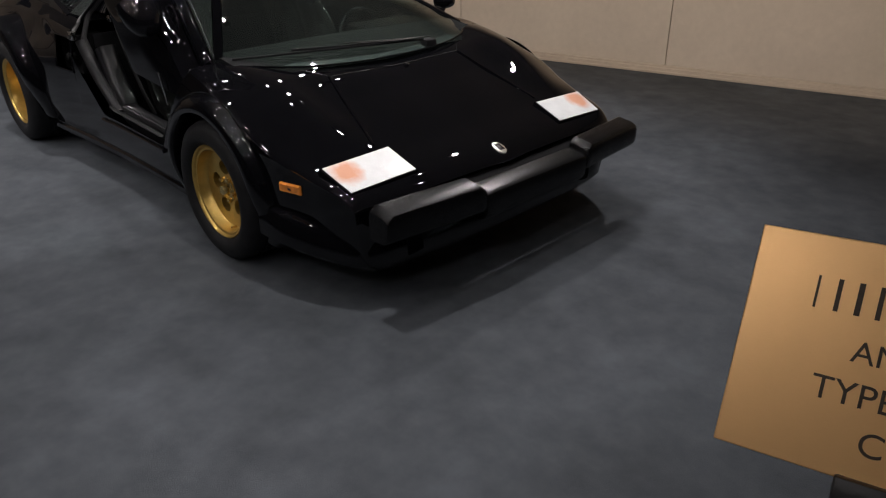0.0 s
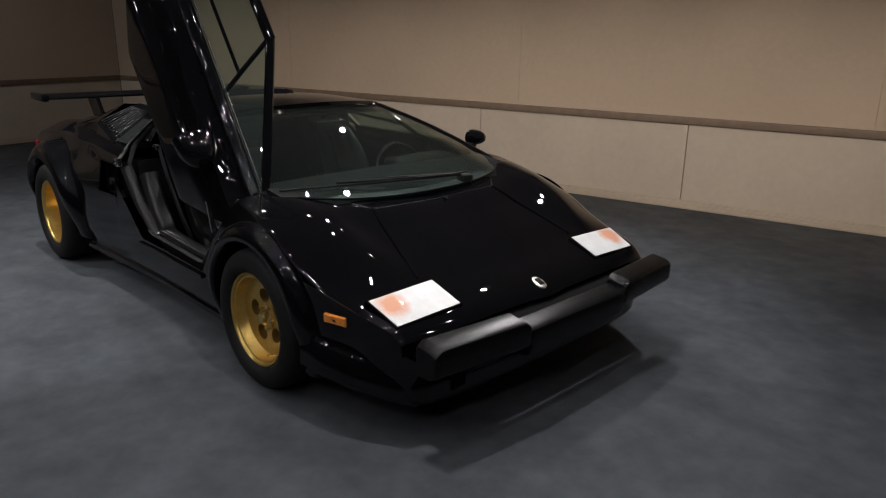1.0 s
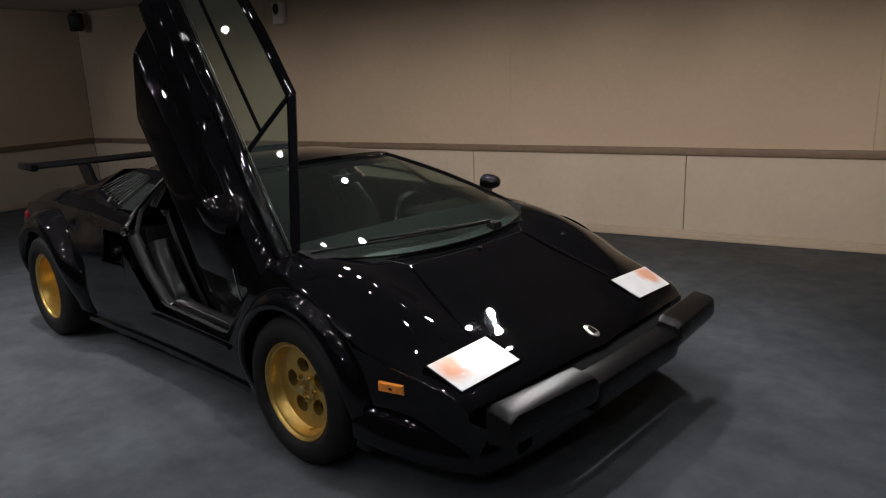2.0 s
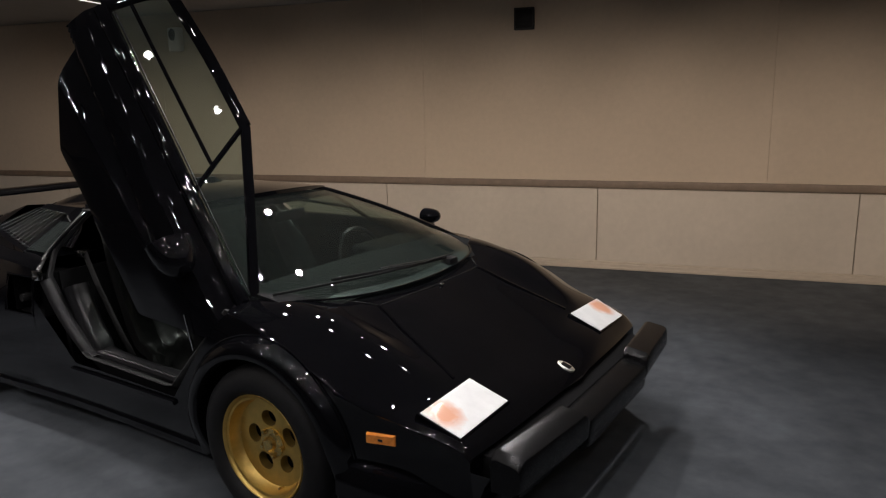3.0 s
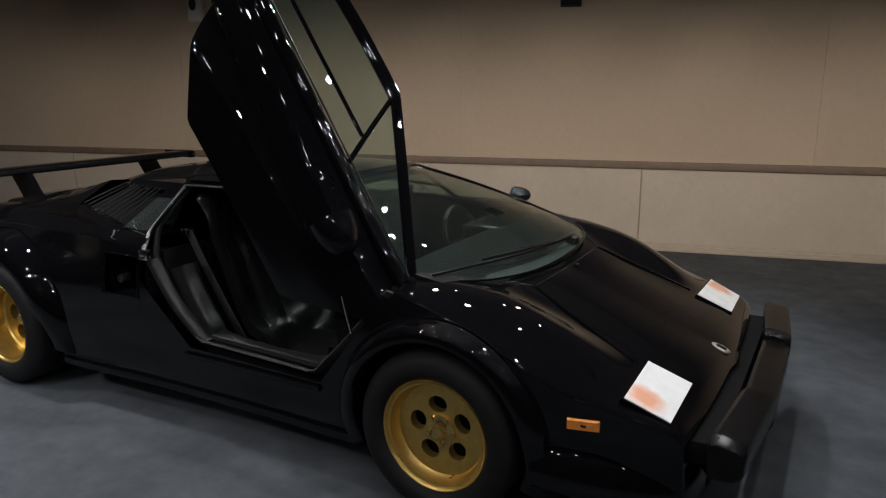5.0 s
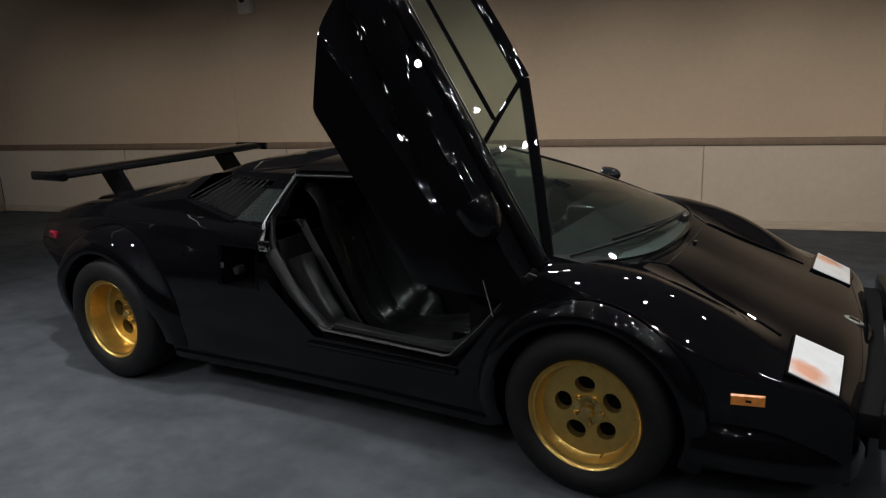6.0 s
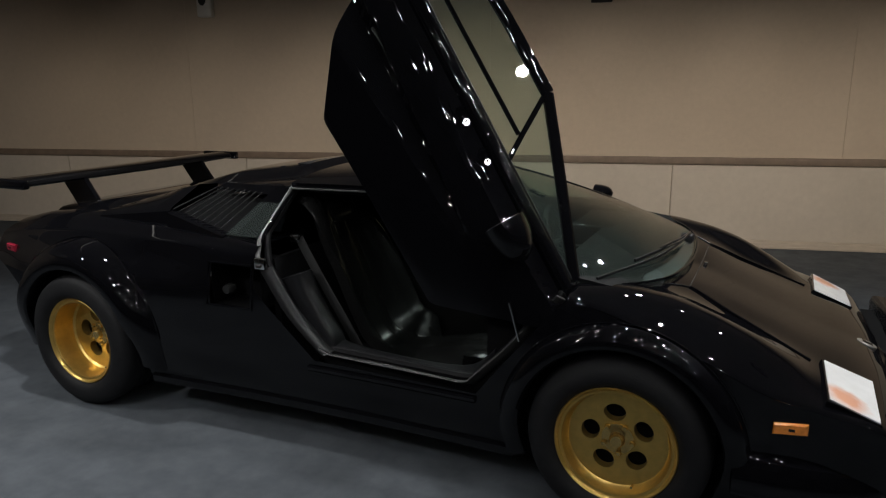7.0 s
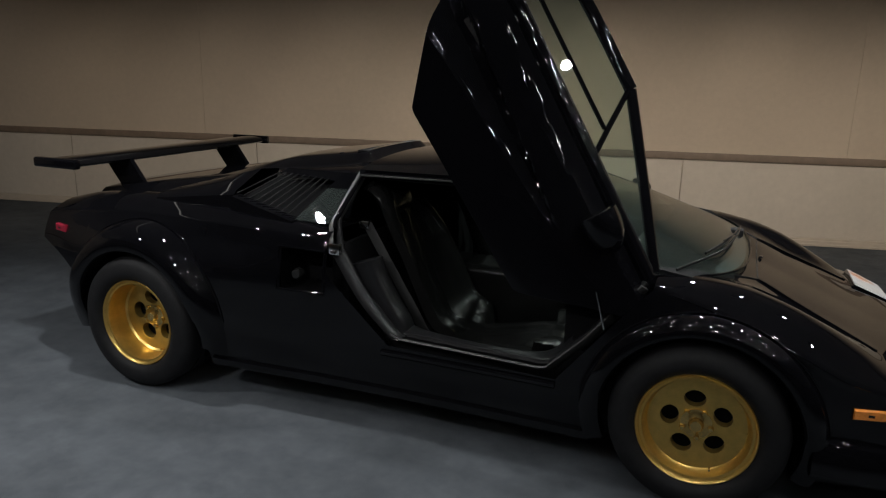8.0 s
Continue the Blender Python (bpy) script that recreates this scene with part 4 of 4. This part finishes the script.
part("door_seal", sweep([p + Vector((0, 0.035, 0.012)) for p in opening], 0.03, 0.028, up=(0.1, 1, -0.4)), MATT, car)
latch = part("latch_plate", box(-1.455, -1.405, -0.885, -0.86, 0.745, 0.79, 0.004), CHROME, car, "chrome door latch plate")
part("striker", box(-1.442, -1.420, -0.893, -0.882, 0.752, 0.765, 0.002), BLACKBOX, latch)
rows = []
for p in bez(opening[4:8], 6):
    rows.append([p + Vector((-0.010, -0.004, -0.006)), p, p + Vector((0.008, 0.008, 0.004)), p + Vector((0.015, 0.018, 0.007)), p + Vector((0.017, 0.030, 0.008))])
part("jamb_panel", slab(rows, 0.006), JAMB, car, "grey satin panel of the rear door jamb")
# inner sill roll in leather
part("inner_sill", sweep(bez([(-1.355, -0.745, 0.70), (-1.32, -0.745, 0.61), (-1.225, -0.745, 0.46), (-1.12, -0.74, 0.365), (-0.60, -0.735, 0.350), (-0.42, -0.75, 0.48)], 6), 0.13, 0.09, up=(0, 1, 0.3), sides=20, power=4), JAMB, car)


# ---- cabin
part("cabin_floor", box(-1.46, 0.10, -0.78, 0.78, 0.16, 0.235, 0.01), FABRIC, car)
part("bulkhead", slab([[(-1.47 + 0.06 * (1 - z), y, 0.2 + 0.80 * z) for y in np.linspace(-0.76, 0.76, 5) for _ in (0,)] for z in (0.0, 0.35, 0.7)], 0.03), FABRIC, car)
part("footwell_wall", box(0.02, 0.05, -0.66, 0.66, 0.2, 0.72), VOID, car)
for s in (-1, 1):
    part("kick_panel", box(-0.50, 0.05, s * 0.745 - 0.02, s * 0.745 + 0.02, 0.2, 0.72), VOID, car)
part("door_liner", box(-1.44, -0.35, 0.735, 0.785, 0.38, 0.845, 0.015), LEATHER, car)
part("roof_lining", box(-1.46, -0.96, -0.50, 0.545, 1.000, 1.018, 0.008), FABRIC, car)
part("header_lining", box(-0.96, -0.86, -0.46, 0.50, 1.005, 1.022, 0.006), FABRIC, car)
part("seat_belt_pillar", box(-1.47, -1.40, 0.585, 0.65, 0.80, 1.01, 0.012), FABRIC, car)


def seat(y0):
    """One deep bucket: a dished shell running from the front lip over cushion and back to the headrest."""
    path = bez([(-0.545, 0, 0.275), (-0.575, 0, 0.345), (-0.70, 0, 0.345), (-0.90, 0, 0.305), (-1.06, 0, 0.290), (-1.17, 0, 0.355), (-1.255, 0, 0.52),
                (-1.33, 0, 0.70), (-1.39, 0, 0.84), (-1.425, 0, 0.93), (-1.455, 0, 0.955)], 5)
    half = cubic([(0.0, 0.215), (0.35, 0.235), (0.55, 0.24), (0.72, 0.215), (0.84, 0.155), (0.94, 0.125), (1.0, 0.10)])
    side = cubic([(0.0, 0.03), (0.2, 0.085), (0.45, 0.12), (0.62, 0.11), (0.8, 0.06), (0.9, 0.02), (1.0, 0.0)])
    rows = []
    n = len(path)
    for i, p in enumerate(path):
        way = path[min(i + 1, n - 1)] - path[max(i - 1, 0)]
        up = Vector((0, -1, 0)).cross(way).normalized()
        if up.z < 0 and up.x < 0:
            up = -up
        f = i / (n - 1)
        row = []
        for v in np.linspace(-1, 1, 25):
            lift = side(f) * (abs(v) ** 3.2) - 0.03 * max(0.0, (abs(v) - 0.86) / 0.14) ** 2
            pad = 0.006 * math.cos(v * 9.4) * (abs(v) < 0.68) * min(1.0, 6 * f)
            row.append(p + Vector((0, y0 + v * half(f), 0)) + up * (lift + pad))
        rows.append(row)
    ob = part("seat", slab(rows, -0.045), LEATHER, car, "black leather bucket seat", angle=60)
    part("headrest", box(-0.035, 0.035, -0.10, 0.10, -0.055, 0.055, 0.03, m=pose(-1.385, y0, 0.90, 0, -20, 0), seg=4), LEATHER, ob)
    for i0, i1, u in ((6, 22, -0.34), (6, 22, 0.34), (27, 42, -0.34), (27, 42, 0.34)):
        k = 12 + round(12 * u)
        part("seam", sweep([Vector(rows[i][k]) + Vector((0.003, 0, 0.003)) for i in range(i0, i1)], 0.006, 0.006), FABRIC, ob)
    part("recliner", sweep([(-1.07, y0 - 0.23, 0.30), (-0.98, y0 - 0.235, 0.30)], 0.02, 0.03), MATT, ob)
    return ob


seat(-0.40)
seat(0.40)
part("centre_tunnel", box(-1.40, -0.10, -0.135, 0.135, 0.2, 0.555, 0.035, seg=4), LEATHER, car)
part("gear_gate", box(-0.72, -0.56, -0.05, 0.05, 0.554, 0.562, 0.003), CHROME, car)
lever = part("gear_lever", sweep([(-0.64, 0, 0.555), (-0.645, 0, 0.665)], 0.012), CHROME, car)
bm = bmesh.new()
bmesh.ops.create_uvsphere(bm, u_segments=16, v_segments=10, radius=0.022)
bmesh.ops.translate(bm, vec=(-0.646, 0, 0.675), verts=bm.verts)
part("knob", bm, MATT, lever)
dash = slab([[(x, y, z + 0.01 * math.cos(y * 2)) for y in np.linspace(-0.70, 0.70, 15)] for x, z in
             ((0.06, 0.725), (-0.08, 0.765), (-0.22, 0.785), (-0.30, 0.775), (-0.335, 0.735), (-0.33, 0.66), (-0.26, 0.58), (-0.20, 0.50))], -0.02)
dash = part("dashboard", dash, DASH, car, "dark grey dashboard")
part("binnacle", box(-0.47, -0.24, 0.17, 0.60, 0.70, 0.815, 0.03, seg=3), LEATHER, dash)
part("glove_lid", box(-0.345, -0.325, -0.60, -0.22, 0.60, 0.70, 0.01), LEATHER, dash)
# steering wheel on the far side
bm = bmesh.new()
ring = [Vector((0, 0.17 * math.cos(2 * math.pi * k / 36), 0.17 * math.sin(2 * math.pi * k / 36))) for k in range(36)]
sm = pose(-0.56, 0.39, 0.69, 0, -22, 0)
part_wheel = part("steering_wheel", sweep([sm @ p for p in ring], 0.026, up=(1, 0, 0), closed=True, power=2), LEATHER, car, "three-spoke black steering wheel")
for a in (0, 180, 270):
    e = Vector((0, 0.16 * math.cos(radians(a)), 0.16 * math.sin(radians(a))))
    part("spoke", sweep([sm @ Vector((0.02, 0, 0)), sm @ e], 0.022, 0.006, up=(1, 0, 0)), MATT, part_wheel)
part("column", sweep([sm @ Vector((0, 0, 0)), (-0.30, 0.39, 0.62)], 0.06), MATT, part_wheel)
# belt
part("seat_belt", sweep([(-1.40, -0.655, 0.83), (-1.30, -0.665, 0.68), (-1.17, -0.66, 0.47), (-1.12, -0.64, 0.36)], 0.006, 0.046, up=(0.75, 0, 0.65)), STRAP, car, "grey seat belt webbing")
part("belt_anchor", box(-1.43, -1.385, -0.68, -0.635, 0.815, 0.85, 0.006), CHROME, car)
part("mirror_inside", box(-0.70, -0.685, -0.10, 0.10, 0.95, 1.0, 0.008), MATT, car)

# closed far side: window and its frame
rows = [[(x, green_y(x, z), z) for x in np.linspace(x0, x1, 10)] for z, x0, x1 in
        ((0.795, -0.24, -1.48), (0.85, -0.40, -1.47), (0.91, -0.56, -1.465), (0.97, -0.74, -1.46), (1.022, -0.90, -1.455))]
part("side_window", slab(rows, 0.004), CLEAR, car)
part("window_bar", sweep([(-0.86, green_y(-0.86, 0.912) + 0.004, 0.912), (-1.47, green_y(-1.47, 0.94) + 0.004, 0.94)], 0.016), MATT, car)
part("window_post", sweep([(-0.95, green_y(-0.95, 1.03) + 0.004, 1.03), (-0.77, green_y(-0.77, 0.81) + 0.004, 0.81)], 0.022), PAINT, car)


def mirror(p, s, parent, size=1.0):
    p = Vector(p)
    rows = []
    for k in range(9):
        f = k / 8
        r = math.sqrt(max(0.02, 1 - (1 - f) ** 2.4))
        x = p.x + size * (0.055 - 0.10 * f)
        rows.append([(x, p.y + s * 0.0 + size * 0.062 * r * math.copysign(abs(math.cos(t)) ** 0.9, math.cos(t)), p.z + size * 0.046 * r * math.copysign(abs(math.sin(t)) ** 0.9, math.sin(t)))
                     for t in (2 * math.pi * i / 20 for i in range(20))])
    b = grid(rows, closed=True)
    b.verts.ensure_lookup_table()
    b.faces.new(b.verts[:20])
    b.faces.new(b.verts[-20:])
    ob = part("door_mirror", b, PAINT, parent, "black pod door mirror")
    part("mirror_glass", box(p.x - size * 0.0475, p.x - size * 0.044, p.y - size * 0.040, p.y + size * 0.040, p.z - size * 0.028, p.z + size * 0.028, 0.001), CHROME, ob)
    part("mirror_stalk", sweep([p + Vector((0.01, -s * 0.02, -0.02)), p + Vector((0.03, -s * 0.07, -0.065))], 0.022), PAINT, ob)
    return ob


mirror((-0.475, 0.93, 0.850), 1, car)

# grey cowl strip under the foot of the windscreen
rows = []
for j in range(33):
    p = screen_low(-0.70 + 1.40 * j / 32)
    rows.append([p + Vector((-0.018, 0, -0.006)), p + Vector((-0.07, 0, 0.004)), p + Vector((-0.135, 0, 0.010)), p + Vector((-0.145, 0, -0.012))])
part("foot_strip", slab(rows, 0.006), FOOT_STRIP, car, "grey strip under the foot of the windscreen")

# wiper with its parallel arm
def on_screen(y, f, h=0.012):
    p = screen_low(y).lerp(screen_top(y), f)
    return p + Vector((0.3 * h, 0, h + 0.018 * math.sin(math.pi * f)))


wip = part("wiper", sweep(bez([on_screen(0.24, 0.05, 0.02), on_screen(-0.05, 0.085, 0.02), on_screen(-0.35, 0.10, 0.016), on_screen(-0.68, 0.035)], 6), 0.007, 0.010), MATT, car, "black wiper with parallel arms")
part("blade", sweep([on_screen(0.04, 0.095), on_screen(-0.20, 0.120), on_screen(-0.45, 0.125)], 0.008, 0.012), MATT, wip)
part("wiper_arm", sweep([on_screen(0.25, 0.05, 0.03), on_screen(0.05, 0.085, 0.028), on_screen(-0.20, 0.120, 0.026)], 0.007, 0.007), SATIN, wip)
part("wiper_arm", sweep([on_screen(0.28, 0.045, 0.03), on_screen(0.05, 0.070, 0.03), on_screen(-0.16, 0.105, 0.026)], 0.006, 0.006), SATIN, wip)
part("wiper_pivot", box(0.03, 0.09, 0.24, 0.31, 0.745, 0.786, 0.01), MATT, wip)
part("washer_jet", box(0.16, 0.175, 0.03, 0.05, 0.712, 0.722, 0.002), CHROME, car)


# ---- the raised door: modelled shut, then turned up about its front hinge
HINGE = Vector((-0.30, 0.0, 0.70))
door = part("door", bmesh.new(), PAINT, car, "raised scissor door with framed side window")
door.matrix_local = Matrix.Translation(HINGE) @ Matrix.Rotation(radians(57.5), 4, "Y")
INV = Matrix.Translation(-HINGE)


def dpart(name, bm, mat, label="", angle=35):
    bmesh.ops.transform(bm, matrix=INV, verts=bm.verts)
    return part(name, bm, mat, door, label, angle=angle)


belt = lambda x: 0.797 + 0.072 * max(0.0, (-x - 0.22) / 1.24)          # window sill line
dlow = lambda x: float(np.interp(x, [-1.60, -1.545, -1.50, -1.262, -0.50, -0.34, -0.20], [0.735, 0.66, 0.605, 0.372, 0.385, 0.60, 0.765]))
rows_out, rows_in = [], []


def duct(x, z):
    """Depth of the wedge-shaped air duct pressed into the door, deepest at its rear end."""
    f = (-x - 0.62) / 0.95
    if f <= 0:
        return 0.0
    zu, zl = 0.640 + 0.100 * f, 0.622 - 0.052 * f
    u = (z - zl) / (zu - zl)
    return 0.085 * min(1.0, f) ** 0.8 * max(0.0, min(1.0, 7 * (1 - u), 1.25 * u))


for x in np.linspace(-0.20, -1.60, 60):
    zt, zb = belt(x) + 0.0, dlow(x)
    ro, ri = [], []
    for k in range(49):
        f = k / 48
        z = zt + (zb - zt) * f
        o = side_y(x, z) + 0.002
        if z > 0.775:
            o = min(o, green_y(x, z) + 0.030)
        d = duct(x, z)
        ri.append((x, -(o - max(0.055 + 0.02 * math.sin(math.pi * f), d + 0.02)), z))
        ro.append((x, -(o - d), z))
    rows_out.append(ro)
    rows_in.append(ri)
b = grid(rows_out)
grid(rows_in, bm=b)
grid([[r[0] for r in rows_out], [r[0] for r in rows_in]], bm=b)
grid([[r[-1] for r in rows_out], [r[-1] for r in rows_in]], bm=b)
grid([rows_out[-1], rows_in[-1]], bm=b)
grid([rows_out[0], rows_in[0]], bm=b)
bmesh.ops.remove_doubles(b, verts=b.verts, dist=0.0005)
dpart("door_skin", b, PAINT, angle=40)
# rounded shoulder roll along the window sill
sill_line = [(x, -(green_y(x, belt(x)) + 0.012), belt(x)) for x in np.linspace(-0.23, -1.59, 22)]
dpart("sill_roll", sweep(sill_line, 0.075, 0.06, up=(0, 0.6, 1), sides=12, power=2.2), PAINT)
# inner leather lining
liner = [[(x, -(side_y(x, z) - 0.085), z) for z in np.linspace(belt(x) - 0.03, dlow(x) + 0.03, 8)] for x in np.linspace(-0.40, -1.44, 16)]
dpart("door_lining", slab(liner, 0.02), LEATHER)
W = lambda x, z, o=0.0: (x, -(green_y(x, z) + o), z)
frame_line = [W(-0.205, 0.79), W(-0.45, 0.872), W(-0.70, 0.955), W(-0.945, 1.034), W(-1.26, 1.046), W(-1.572, 1.044), W(-1.598, 0.97), W(-1.60, 0.875)]
dpart("window_frame", sweep(bez(frame_line[:4], 4), 0.030, 0.042, up=(0, 0.7, 0.7)), PAINT)
dpart("window_frame", sweep(bez(frame_line[3:6], 4), 0.030, 0.050, up=(0, 0.7, 0.7)), PAINT)
dpart("window_frame", sweep(bez(frame_line[5:], 4), 0.030, 0.060, up=(1, 0, 0)), PAINT)
dpart("quarter_post", sweep([W(-0.95, 1.03), W(-0.86, 0.92), W(-0.77, 0.815)], 0.024, 0.020, up=(0, 0.7, 0.7)), PAINT)
dpart("window_bar", sweep([W(-0.862, 0.908), W(-1.20, 0.924), W(-1.59, 0.943)], 0.016, 0.016, up=(0, 0.7, 0.7)), PAINT)
dpart("sill_strip", sweep([W(x, belt(x) + 0.026, 0.012) for x in np.linspace(-0.26, -1.56, 16)], 0.006, 0.008), JAMB)
tri = [[W(-0.24 + (-0.95 + 0.24) * f, 0.80 + 0.228 * f), W(-0.5 + (-0.95 + 0.5) * f, 0.808 + 0.22 * f), W(-0.77 + (-0.95 + 0.77) * f, 0.815 + 0.213 * f)] for f in (0, 0.25, 0.5, 0.75, 0.98)]
dpart("quarter_glass", slab(tri, 0.004), CLEAR)
low = [[W(-0.775 - 0.085 * f, 0.828 + 0.08 * f), W(-1.18 - 0.02 * f, 0.85 + 0.074 * f), W(-1.595, 0.872 + 0.071 * f)] for f in (0, 0.5, 1)]
dpart("lower_pane", slab(low, 0.004), CLEAR)
upp = [[W(-0.862 - 0.088 * f, 0.908 + 0.122 * f), W(-1.21, 0.924 + 0.116 * f), W(-1.59, 0.943 + 0.096 * f)] for f in (0, 0.5, 1)]
dpart("upper_pane", slab(upp, 0.004), CLEAR)
mm = mirror((-0.555, -0.925, 0.805), -1, door, 1.4)
mm.matrix_local = INV

# gas strut and stay at the hinge
part("door_stay", sweep([(-0.335, -0.893, 0.612), (-0.372, -0.893, 0.745)], 0.008), CHROME, car, "thin bright door stay")
part("hinge_cover", box(-0.36, -0.22, -0.80, -0.70, 0.60, 0.75, 0.02), MATT, car)
